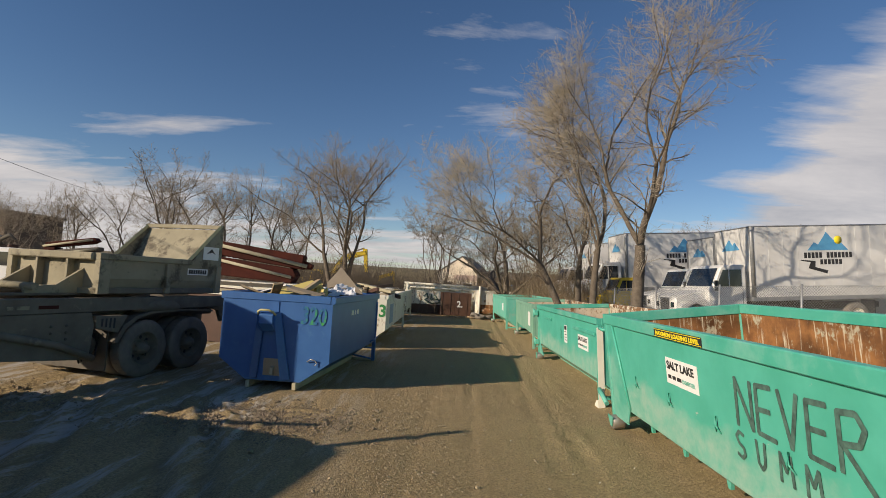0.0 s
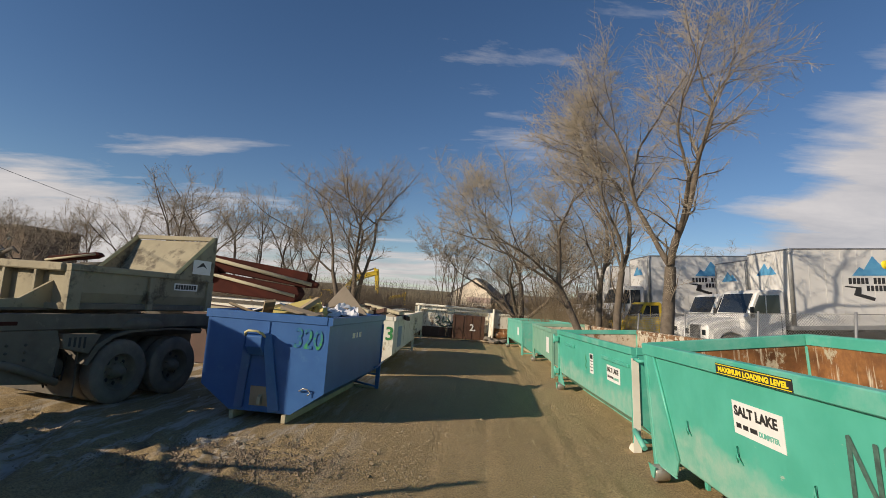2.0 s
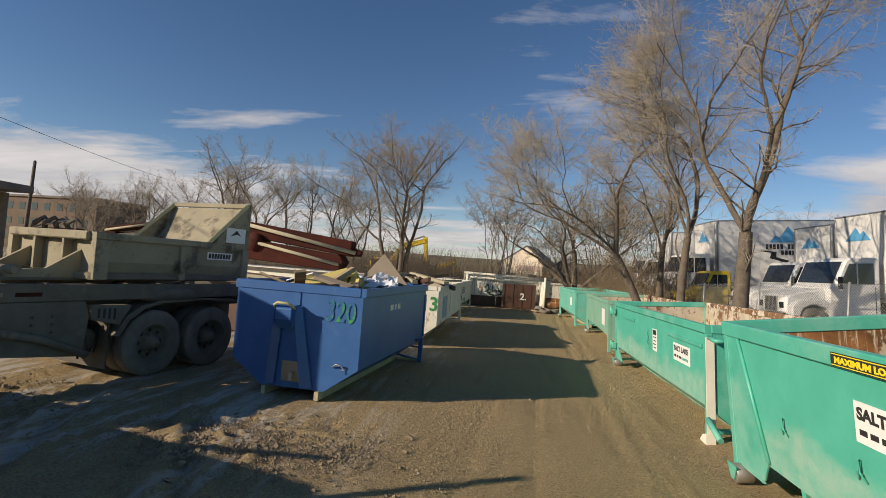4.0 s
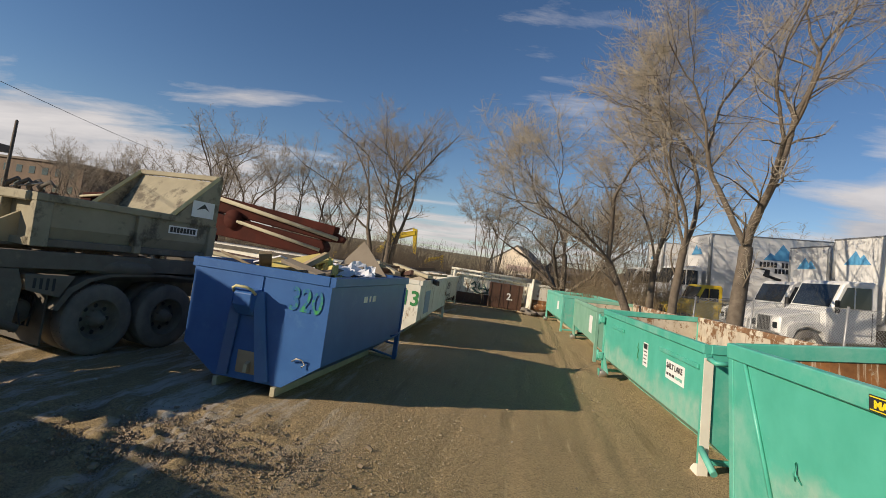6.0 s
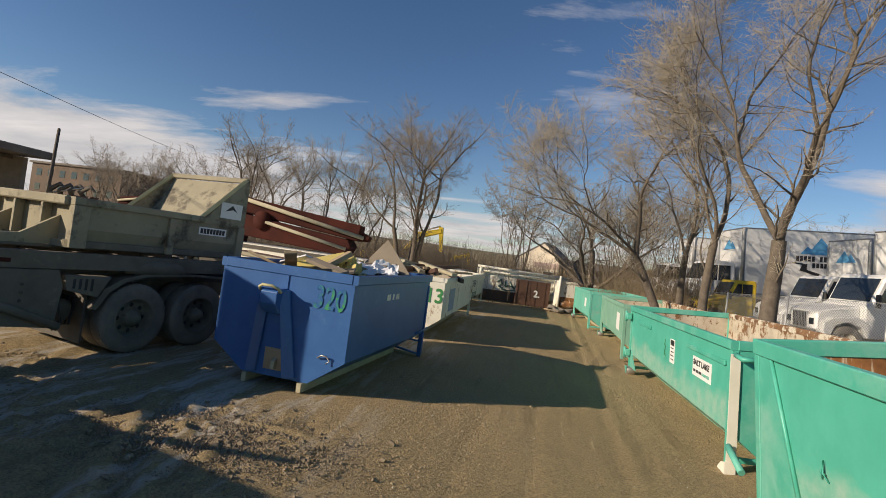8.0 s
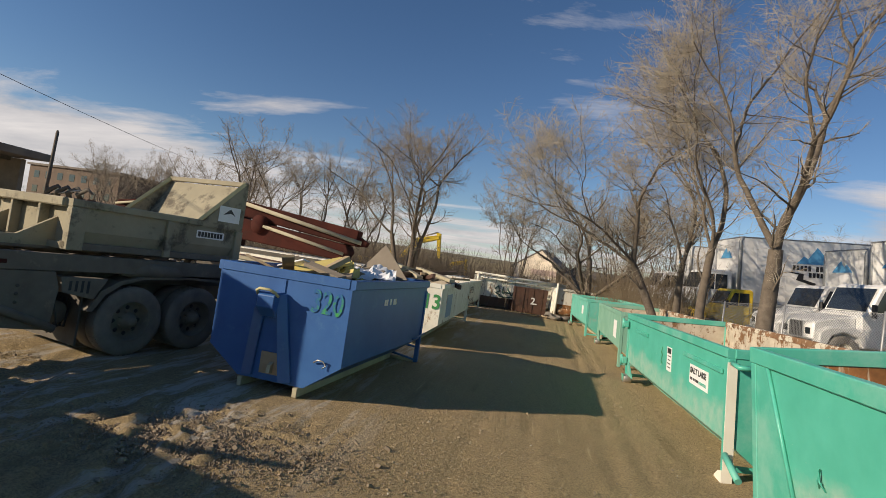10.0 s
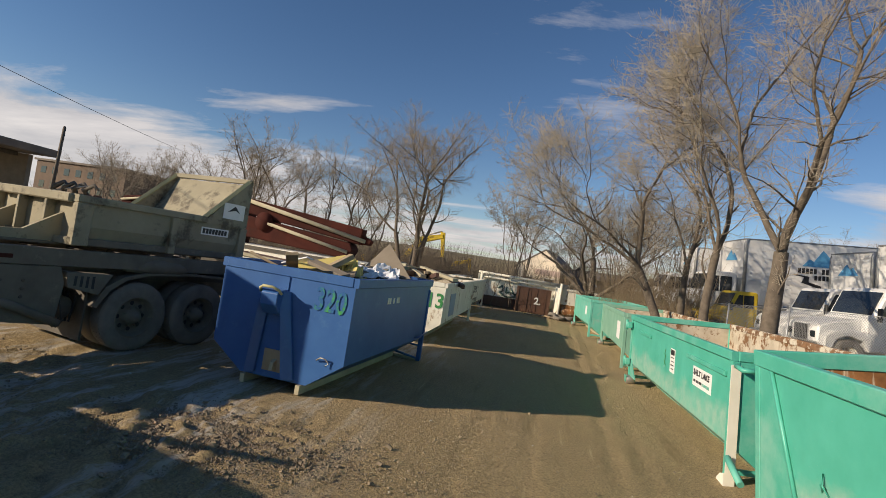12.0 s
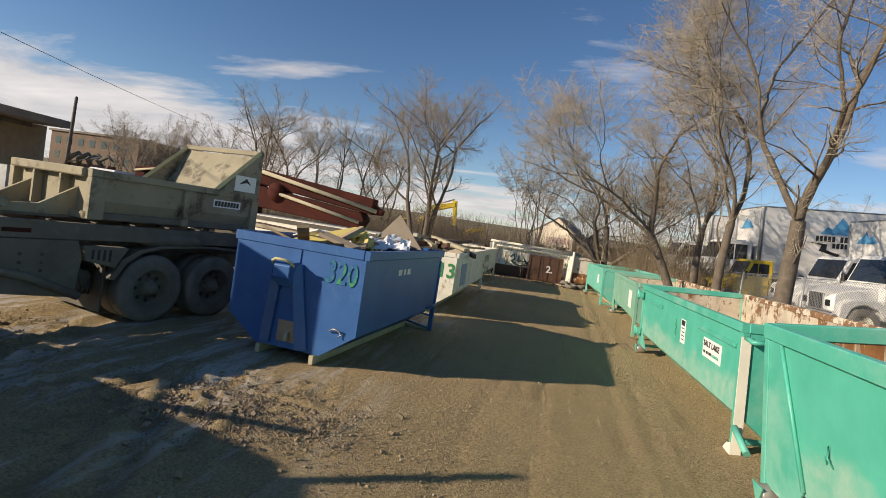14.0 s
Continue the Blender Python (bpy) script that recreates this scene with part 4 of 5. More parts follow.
def dump_body():
    root = thing("dump_body", pose(-6.40, 10.82, 1.73, 0, 0, -14.3), "dusty sage-grey steel dump body on the truck", "dump body")
    W, y0, y1, top = 2.4, -1.22, 2.18, 0.81
    z0 = 0.02
    part("floor", Mesh().box(-W + 0.1, -0.1, y0, y1, z0, z0 + 0.10), "sage", root)
    for x, s in ((0.0, 1), (-W, -1)):
        part("side_panel", Mesh().prism([(x - s * 0.16, z0 + 0.1), (x - s * 0.06, z0 + 0.30), (x - s * 0.06, top - 0.1), (x - s * 0.11, top - 0.1), (x - s * 0.20, z0 + 0.1)], y0 + 0.05, y1), "sage", root, "dented dusty side panel")
        part("top_rail", Mesh().box(min(x, x - s * 0.15), max(x, x - s * 0.15), y0, y1 - 1.02, top - 0.12, top, c=0.015), "sage", root)
        part("bottom_rail", Mesh().box(min(x - s * 0.05, x - s * 0.2), max(x - s * 0.05, x - s * 0.2), y0, y1, z0, z0 + 0.12, c=0.015), "sage_dark", root)
        for y in (y0, 0.42):
            part("side_post", Mesh().box(min(x + s * 0.01, x - s * 0.14), max(x + s * 0.01, x - s * 0.14), y, y + (0.24 if y == y0 else 0.13), z0 - 0.0, top - 0.125), "sage", root, bevel=0.01)
        # tall wing at the tail
        wing = [(y1 - 1.10, top - 0.12), (y1, top - 0.12), (y1, 1.70), (y1 - 0.06, 1.70)]
        part("wing", Mesh().prism(wing, min(x - s * 0.02, x - s * 0.07), max(x - s * 0.02, x - s * 0.07), "x"), "sage", root, "tall flared side wing")
        part("wing_edge", Mesh().tube([(x - s * 0.06, y1 - 1.12, top - 0.08), (x - s * 0.06, y1 - 0.06, 1.70)], 0.05, 4, smooth=False), "pale_yellow", root, "pale worn edge")
        part("tail_post", Mesh().box(min(x - s * 0.0, x - s * 0.16), max(x - s * 0.0, x - s * 0.16), y1 - 0.16, y1 + 0.02, z0, top - 0.125), "sage", root, bevel=0.01)
    part("sloped_tail", Mesh().prism([(y1 - 0.72, top - 0.3), (y1 - 0.68, top - 0.36), (y1 - 0.0, 1.58), (y1 - 0.05, 1.62)], -W + 0.10, -0.10, "x"), "sage", root, "sloped sheet-steel tail")
    part("tail_rim", Mesh().box(-W + 0.02, -0.02, y1 - 0.10, y1, 1.64, 1.74), "sage", root, bevel=0.012)
    part("end_wall", Mesh().box(-W + 0.15, -0.15, y0 + 0.10, y0 + 0.16, z0, top - 0.13), "sage", root)
    part("end_top_beam", Mesh().box(-W + 0.15, -0.15, y0 - 0.06, y0 + 0.14, top - 0.14, top + 0.005), "sage", root, bevel=0.02)
    for k in range(2):
        x = -W + 0.80 + 0.78 * k
        part("end_rib", Mesh().box(x, x + 0.07, y0 - 0.04, y0 + 0.10, z0 + 0.1, top - 0.14), "sage", root, bevel=0.008)
    for x in (-0.56, -1.95):
        part("gusset", Mesh().prism([(y0 + 0.1, 0.50), (y0 + 0.1, 0.03), (y0 - 0.95, 0.0), (y0 - 1.00, 0.12), (y0 - 0.62, 0.16), (y0 - 0.42, 0.17)], x, x + 0.06, "x"), "sage", root)
        part("long_sill", Mesh().box(x - 0.05, x + 0.11, y0 - 1.5, y1, -0.02, 0.02), "sage_dark", root)
    part("cross_tube", Mesh().tube([(-2.1, y0 - 0.9, 0.14), (-0.35, y0 - 0.9, 0.14)], 0.07, 10), "sage", root)
    part("notice", Mesh().box(-0.065, -0.014, y1 - 0.66, y1 - 0.12, 0.84, 1.16), "sign_white", root, "peeling white company decal")
    part("decal_mark", Mesh().prism([(y1 - 0.56, 0.98), (y1 - 0.38, 1.12), (y1 - 0.24, 0.98), (y1 - 0.36, 1.03)], -0.0135, -0.011, "x"), "black", root)
    part("label_plate", Mesh().box(-0.062, -0.053, y1 - 1.08, y1 - 0.42, 0.455, 0.605), "sign_white", root, "scuffed white label")
    for k in range(8):
        part("number_bar", Mesh().box(-0.0525, -0.05, y1 - 1.05 + 0.075 * k, y1 - 0.99 + 0.075 * k, 0.48, 0.58), "black", root)
    return root


dump_body()


# ---- trees ----
def grow(seed, height, trunk_r, stems, lean, wide, fork=0.32, leaders=3, kids=(4, 6, 6), twig_r=0.006, spread=0.14, deep=3):
    """Bare winter tree: forked trunk, limbs that bend upwards and fine twigs, as two meshes rooted at the origin."""
    rng = random.Random(seed)
    wood, fine = Mesh(), Mesh()

    def run(p, d, length, r0, r1, n, wander, lift):
        pts, rad, q, v = [p.copy()], [r0], p.copy(), d.copy()
        drift = Vector((rng.uniform(-1, 1), rng.uniform(-1, 1), 0))
        for i in range(n):
            drift = (drift + Vector((rng.uniform(-1, 1), rng.uniform(-1, 1), rng.uniform(-0.6, 0.6))) * 0.9) * 0.8
            kink = Vector((rng.uniform(-1, 1), rng.uniform(-1, 1), rng.uniform(-0.8, 0.8)))
            v = (v + drift * wander * 0.6 + kink * wander * 2.0 + Vector((0, 0, lift))).normalized()
            q = q + v * length / n
            pts.append(q.copy())
            rad.append(r0 + (r1 - r0) * ((i + 1) / n) ** 0.8)
        return pts, rad

    def shoots(pts, rad, length, level, start, count):
        n = len(pts) - 1
        for k in range(count):
            u = start + (1 - start) * (k + rng.random()) / count
            i = min(int(u * n), n - 1)
            w = pts[i].lerp(pts[i + 1], u * n - i)
            along = (pts[i + 1] - pts[i]).normalized()
            side = Vector((rng.gauss(0, 1), rng.gauss(0, 1), rng.gauss(0.1, 0.5)))
            side = (side - along * side.dot(along)).normalized()
            ang = rng.uniform(0.5, 1.2)
            d = (along * math.cos(ang) + side * math.sin(ang)).normalized()
            ln = length * rng.uniform(0.34, 0.74) * (1.2 - 0.6 * u) * (1.0, 0.95, 0.75)[level - 1]
            r = max(rad[i] * rng.uniform(0.38, 0.55), twig_r)
            if level == 1:
                p2, r2 = run(w, d, ln, min(r, 0.045), max(min(r, 0.045) * 0.25, twig_r), 7, 0.13, 0.035)
                wood.tube(p2, r2, 4, caps=False)
                shoots(p2, r2, ln, 2, 0.12, kids[1])
            elif level == 2:
                p2, r2 = run(w, d, ln * 1.1, min(r, 0.013), twig_r, 4, 0.16, 0.04)
                fine.tube(p2, r2, 3, caps=False)
                shoots(p2, r2, ln, 3, 0.10, kids[2])
            else:
                p2, r2 = run(w, d, ln * 1.3, twig_r, twig_r * 0.5, 2, 0.18, 0.02)
                fine.tube(p2, r2, 3, caps=False)

    def limb(p, d, length, r, depth):
        """A limb that forks again and again, each fork thinner."""
        pts, rad = run(p, d, length, r, r * 0.70, 8, 0.062 + 0.014 * depth, 0.022)
        wood.tube(pts, rad, 8 if depth < 2 else 5, caps=False)
        shoots(pts, rad, height * 0.27, 1, 0.15 if depth else 0.45, kids[0] if depth else max(kids[0] - 2, 1))
        if depth == deep:
            end = (pts[-1] - pts[-2]).normalized()
            p2, r2 = run(pts[-1], end, length * 0.7, r * 0.62, twig_r, 5, 0.10, 0.03)
            wood.tube(p2, r2, 4, caps=False)
            shoots(p2, r2, height * 0.17, 2, 0.05, kids[1] + 4)
            return
        top = (pts[-1] - pts[-2]).normalized()
        turn = rng.uniform(0, 6.28)
        n = 3 if rng.random() < 0.3 else 2
        for j in range(n):
            b = turn + 2 * math.pi * (j + rng.uniform(-0.15, 0.15)) / n
            tilt = wide * rng.uniform(0.22, 0.62) * (0.6 if j == 0 else 1.0)
            dd = (top + Vector((math.cos(b) * tilt, math.sin(b) * tilt, rng.uniform(-0.15, 0.1)))).normalized()
            limb(pts[-1], dd, length * rng.uniform(0.66, 0.92), r * 0.70 * (rng.uniform(0.74, 0.90) if j == 0 else rng.uniform(0.48, 0.70)), depth + 1)

    for k in range(stems):
        a = 2 * math.pi * (k + rng.random() * 0.5) / max(stems, 1)
        out = 0.0 if stems == 1 else spread
        d = Vector((lean[0] + out * math.cos(a), lean[1] + out * math.sin(a), 1)).normalized()
        foot = Vector((0.22 * math.cos(a) * (stems > 1), 0.22 * math.sin(a) * (stems > 1), -0.2))
        r = trunk_r * (1 if stems == 1 else rng.uniform(0.6, 0.95))
        tall = height * rng.uniform(0.88, 1.0)
        pts, rad = run(foot, d, tall * fork, r * 1.25, r * 0.85, 8, 0.030, 0.025)
        wood.tube(pts, rad, 12, caps=False)
        shoots(pts, rad, tall * 0.30, 1, 0.55, 2)
        top = (pts[-1] - pts[-2]).normalized()
        first = tall * (1 - fork) / (2.35 if deep > 1 else 1.7)
        for j in range(leaders):
            b = 2 * math.pi * (j + rng.random() * 0.6) / leaders
            tilt = wide * rng.uniform(0.18, 0.55) * (0.4 if j == 0 else 1.0)
            dd = (top + Vector((math.cos(b) * tilt, math.sin(b) * tilt, 0))).normalized()
            limb(pts[-1], dd, first * rng.uniform(0.85, 1.1), r * (0.66 if j == 0 else rng.uniform(0.36, 0.52)), 1 if deep > 1 else 0)
    return wood, fine


def tree(m, label, wood_fine, bark="bark", twig="twig"):
    root = thing("bare_tree", m, label, "tree", "bare trees")
    part("trunk", wood_fine[0], bark, root)
    part("crown", wood_fine[1], twig, root, "fine leafless twigs")
    return root


TALL = "tall leafless tree with pale upright twigs behind the fence"
tree(pose(6.30, 17.5, gz(6.3, 17)), TALL, grow(41, 12.6, 0.20, 1, (0.07, 0.0), 0.95, 0.34, 3, (5, 7, 7), 0.0048))
tree(pose(5.80, 20.5, gz(5.8, 20)), TALL, grow(5, 10.8, 0.14, 1, (-0.05, 0.0), 0.95, 0.38, 3, (5, 6, 7), 0.005))
tree(pose(5.60, 23.5, gz(5.6, 24)), "leaning leafless tree with crooked limbs", grow(23, 9.8, 0.16, 1, (-0.33, 0.0), 1.3, 0.38, 3, (5, 6, 7), 0.005))
tree(pose(6.5, 25.5, gz(6.5, 24)), TALL, grow(29, 10.6, 0.14, 1, (-0.14, 0.0), 1.0, 0.38, 3, (4, 6, 6), 0.0055))
tree(pose(4.1, 36.0, gz(4.1, 36)), "low spreading leafless tree with heavy dark limbs", grow(8, 8.0, 0.34, 1, (-0.10, 0.0), 2.1, 0.18, 5, (3, 5, 5), 0.008))
tree(pose(-7.4, 34.0, 0), "broad leafless tree with several grey trunks", grow(3, 12.6, 0.20, 4, (0.0, 0), 1.9, 0.34, 2, (6, 7, 7), 0.0062, 0.16, 2), twig="dark_twig")
tree(pose(-1.1, 45.0, 0), "small dark many-stemmed leafless tree", grow(14, 8.4, 0.11, 5, (0, 0), 0.8, 0.3, 2, (5, 6, 5), 0.008, 0.2, 1), twig="dark_twig")
far_a = tree(pose(-20.5, 48.0, 0), "grey leafless tree in the far tree line", grow(17, 12.8, 0.19, 2, (0, 0), 1.25, 0.30, 2, (5, 6, 5), 0.0085, 0.16, 2), twig="dark_twig")
far_b = tree(pose(-15.0, 49.0, 0), "grey leafless tree in the far tree line", grow(19, 11.6, 0.17, 2, (0.05, 0), 1.25, 0.28, 2, (5, 6, 5), 0.0085, 0.2, 2), twig="dark_twig")
far_c = tree(pose(7.5, 41.0, gz(7.5, 41)), "tan leafless scrub tree", grow(31, 7.5, 0.08, 6, (0, 0), 0.8, 0.2, 2, (4, 5, 5), 0.008, 0.2, 1), twig="brush")
for src, x, y, a, k in ((far_a, -27.5, 49.0, 70, 1.15), (far_b, -34.0, 52.0, 120, 1.0), (far_a, -44.0, 57.0, 200, 0.9), (far_b, -53.0, 60.0, 20, 1.0), (far_b, -23.5, 46.0, 250, 1.0), (far_b, -30.5, 55.0, 40, 1.1), (far_a, -39.0, 50.0, 330, 0.75), (far_b, -18.0, 52.0, 200, 1.1),
                        (far_a, -62.0, 66.0, 300, 1.0), (far_c, 4.0, 47.0, 40, 0.95), (far_c, 6.0, 39.0, 140, 1.0),
                        (far_c, 11.0, 45.0, 80, 1.1), (far_b, 24.0, 48.0, 33, 0.75), (far_a, 35.0, 52.0, 75, 0.7), (far_b, 46.0, 50.0, 130, 0.75),
                        (far_b, -38.0, 44.0, 10, 0.7)):
    copy_thing(src, pose(x, y, gz(x, y) - 0.05, 0, 0, a) @ Matrix.Scale(k, 4))


def brush(name, spots, mat, label, seed, height, count):
    """Dry upright stems in thickets."""
    rng, g = random.Random(seed), Mesh()
    for x, y, rx, ry in spots:
        for k in range(count):
            px, py = x + rng.gauss(0, rx), y + rng.gauss(0, ry)
            h = height * rng.uniform(0.5, 1.2)
            p = Vector((px, py, gz(px, py) - 0.05))
            d = Vector((rng.gauss(0, 0.18), rng.gauss(0, 0.18), 1))
            q = p + d * h * 0.5
            g.tube([p, q, q + (d + Vector((rng.gauss(0, 0.2), rng.gauss(0, 0.2), 0))) * h * 0.5], [0.014, 0.010, 0.004], 3, caps=False)
            for j in range(3):
                u = p.lerp(q, rng.uniform(0.4, 1.0))
                g.tube([u, u + Vector((rng.gauss(0, 0.3), rng.gauss(0, 0.3), rng.uniform(0.3, 0.8))) * h * 0.45], [0.007, 0.003], 3, caps=False)
    return tagged(part(name, g, mat), label, "brush", kind="stuff")


brush("dry_brush", [(6.3, 38, 1.2, 2), (8.5, 44, 3, 2), (6.0, 33.5, 0.6, 1.5), (7.0, 29.5, 0.7, 1.8), (3.5, 46, 2.5, 1.2)], "brush", "thicket of dry tan brush along the fence", 2, 3.2, 520)
brush("dry_brush", [(-8, 38, 3.5, 1.5), (-14, 40, 4, 2), (-13, 46.5, 2.5, 1), (-9, 44.5, 1.6, 1), (-22, 42, 6, 2), (-34, 44, 8, 3), (-4, 41, 3, 1.5), (-2, 47, 4, 1.5), (-18, 51, 7, 2)], "bark", "dark dry brush below the far trees", 6, 3.4, 560)


# ---- chain-link fence ----
def chain_fence():
    root = thing("chain_link_fence", pose(0, 0, 0), "grey chain-link fence on steel posts", "fence")
    run = [(10.9, 12.0), (10.2, 15.0), (9.4, 18.0), (8.6, 21.5), (8.0, 25.0), (7.6, 29.0)]
    H = 1.9
    for (x0, y0), (x1, y1) in zip(run[:-1], run[1:]):
        z0, z1 = gz(x0, y0), gz(x1, y1)
        part("post", Mesh().tube([(x0, y0, z0 - 0.1), (x0, y0, z0 + H + 0.06)], 0.035, 8), "grey_metal", root)
        part("top_wire", Mesh().tube([(x0, y0, z0 + H), (x1, y1, z1 + H)], 0.008, 4), "grey_metal", root)
        g = Mesh()
        L = math.hypot(x1 - x0, y1 - y0)
        n = int(L / 0.085)
        for s in (-1, 1):
            for k in range(-int(H / 0.085), n + int(H / 0.085)):
                a0 = k * 0.085
                pts = []
                if s > 0:
                    t0, t1 = max(0, -a0 / H), min(1, (L - a0) / H)
                else:
                    t0, t1 = max(0, (a0 - L) / H), min(1, a0 / H)
                if t1 - t0 < 0.02:
                    continue
                for t in (t0, t1):
                    u, w = (a0 + s * H * t) / L, H * t
                    pts.append((x0 + (x1 - x0) * u, y0 + (y1 - y0) * u, z0 + (z1 - z0) * u + w))
                g.tube(pts, 0.0046, 3, caps=False)
        tagged(part("mesh", g, "grey_metal", root), kind="stuff")
    x0, y0 = run[-1]
    part("post", Mesh().tube([(x0, y0, gz(x0, y0) - 0.1), (x0, y0, gz(x0, y0) + H + 0.06)], 0.035, 8), "grey_metal", root)


chain_fence()


# ---- box trucks behind the fence ----
def small_wheel(root, x, y, side, r=0.48, w=0.28):
    m = Matrix.Translation((x, y, r)) @ Matrix.Rotation(math.pi / 2 * side, 4, "Z")
    t = part("wheel", Mesh().lathe([(-w, r * 0.55), (-w, r * 0.92), (-w * 0.8, r), (-w * 0.15, r), (0, r * 0.92), (0.01, r * 0.55)], 28, m), "tyre", root)
    part("rim", Mesh().lathe([(0.008, r * 0.56), (-0.05, r * 0.5), (-0.06, r * 0.25), (0.0, r * 0.2), (0.01, 0.0)], 20, m), "white_steel", t)


def truck_cab(root, paint):
    """Hooded cab; the truck drives towards -x, its near side is y = 0."""
    hood = part("hood", Mesh().prism([(0.0, 0.75), (0.0, 1.22), (0.10, 1.34), (0.45, 1.46), (1.25, 1.56), (1.25, 0.75)], 0.30, 1.95), paint, root, "", 0.06)
    part("grille", Mesh().box(-0.02, 0.03, 0.75, 1.5, 0.80, 1.30), "grey_metal", hood, "bright ribbed grille", 0.01)
    for k in range(9):
        part("grille_slat", Mesh().box(-0.035, -0.02, 0.79 + 0.08 * k, 0.82 + 0.08 * k, 0.82, 1.28), "black", hood)
    for y in (0.42, 1.62):
        part("headlight", Mesh().box(-0.03, 0.04, y, y + 0.22, 0.92, 1.12), "glass", hood, bevel=0.02)
    part("bumper", Mesh().box(-0.14, 0.02, 0.08, 2.17, 0.46, 0.74), "grey_metal", root, bevel=0.03)
    for y0, y1 in ((0.06, 0.42), (1.83, 2.19)):
        part("fender", Mesh().prism([(0.05, 0.62), (0.08, 1.02), (0.35, 1.20), (1.05, 1.22), (1.35, 1.05), (1.42, 0.62), (1.28, 0.62), (1.15, 0.92), (0.75, 1.06), (0.42, 0.96), (0.26, 0.62)], y0, y1), paint, root, "", 0.03)
    cab = part("cab", Mesh().prism([(1.22, 0.62), (1.22, 1.58), (1.40, 1.66), (1.76, 2.46), (1.92, 2.55), (2.72, 2.55), (2.80, 2.43), (2.80, 0.62)], 0.10, 2.15), paint, root, "", 0.05)
    part("windshield", Mesh().prism([(1.425, 1.72), (1.74, 2.42), (1.715, 2.43), (1.40, 1.73)], 0.24, 2.01), "glass", cab)
    for y0, y1 in ((0.075, 0.098), (2.152, 2.175)):
        part("side_window", Mesh().prism([(1.56, 1.70), (1.86, 2.36), (2.58, 2.36), (2.58, 1.70)], y0, y1), "glass", cab)
        part("pillar", Mesh().box(2.06, 2.10, y0 - 0.006, y1 + 0.006, 1.62, 2.38), paint, cab)
        part("door_seam", Mesh().box(2.62, 2.635, y0 + 0.012, y1 - 0.002, 0.75, 1.6), "black", cab)
    part("mirror", Mesh().box(1.42, 1.50, -0.16, 0.0, 1.55, 1.95), "black", cab, bevel=0.02)
    small_wheel(root, 0.75, 0.08, -1)
    small_wheel(root, 0.75, 2.17, 1)


def box_truck(m):
    root = thing("box_truck", m, "white box truck with blue mountain logo", "truck", "parked box trucks")
    truck_cab(root, "white_paint")
    x0, x1, z0, z1 = 2.95, 9.0, 1.10, 4.06
    part("frame", Mesh().box(1.2, x1 - 0.2, 0.75, 0.9, 0.72, 0.95).box(1.2, x1 - 0.2, 1.35, 1.5, 0.72, 0.95), "dark", root)
    box = part("box_body", Mesh().box(x0 + 0.07, x1 - 0.03, 0.015, 2.43, z0 + 0.16, z1 - 0.06), "white_paint", root, "white panelled cargo box")
    part("bottom_rail", Mesh().box(x0, x1, 0.0, 2.445, z0, z0 + 0.158), "grey_metal", box, bevel=0.01)
    part("top_rail", Mesh().box(x0 + 0.06, x1, 0.0, 2.445, z1 - 0.058, z1), "grey_metal", box, bevel=0.02)
    for y in (-0.004, 2.34):
        part("corner_post", Mesh().tube([(x0 + 0.10, y + 0.055, z0 + 0.16), (x0 + 0.10, y + 0.055, z1 - 0.2), (x0 + 0.16, y + 0.055, z1 - 0.05)], 0.075, 10), "grey_metal", box, "rounded aluminium corner")
    for k in range(9):
        part("rivet_strip", Mesh().box(x0 + 0.75 + 0.6 * k, x0 + 0.765 + 0.6 * k, 0.009, 0.0148, z0 + 0.17, z1 - 0.07), "white_paint", box)
    y = 0.006
    lx, lz = 5.3, 3.05
    part("logo_mountain", Mesh().prism([(lx, lz), (lx + 0.28, lz + 0.32), (lx + 0.45, lz + 0.22), (lx + 0.80, lz + 0.72), (lx + 1.08, lz + 0.40), (lx + 1.22, lz + 0.48), (lx + 1.68, lz)], y, y + 0.007), "logo_blue", box, "blue mountain shape")
    part("logo_sun", Mesh().lathe([(y - 0.004, 0.0), (y - 0.004, 0.16), (y + 0.005, 0.16)], 18, Matrix.Translation((lx + 1.27, 0, lz + 0.40)), "y"), "sign_yellow", box)
    for k in range(13):
        if k != 5:
            part("logo_bar", Mesh().box(lx - 0.15 + 0.155 * k, lx - 0.04 + 0.155 * k, y, y + 0.007, lz - 0.30, lz - 0.08), "black", box)
    for k in range(6):
        part("logo_bar", Mesh().box(lx + 0.50 + 0.155 * k, lx + 0.61 + 0.155 * k, y, y + 0.007, lz - 0.56, lz - 0.36), "black", box)
    part("logo_road", Mesh().prism([(lx - 0.3, lz - 0.40), (lx + 0.1, lz - 0.46), (lx + 0.0, lz - 0.70), (lx + 0.75, lz - 0.92), (lx + 0.80, lz - 0.80), (lx + 0.28, lz - 0.66), (lx + 0.3, lz - 0.42), (lx - 0.3, lz - 0.36)], y, y + 0.007), "black", box)
    part("front_logo", Mesh().prism([(0.75, lz + 0.1), (1.05, lz + 0.42), (1.2, lz + 0.3), (1.4, lz + 0.55), (1.9, lz + 0.1)], x0 + 0.05, x0 + 0.069, "x"), "logo_blue", box)
    for yy, s in ((0.10, -1), (2.35, 1)):
        small_wheel(root, 7.3, yy, s)
    part("mud_flap", Mesh().box(8.0, 8.03, 0.1, 0.7, 0.35, 1.05), "black", root)
    return root


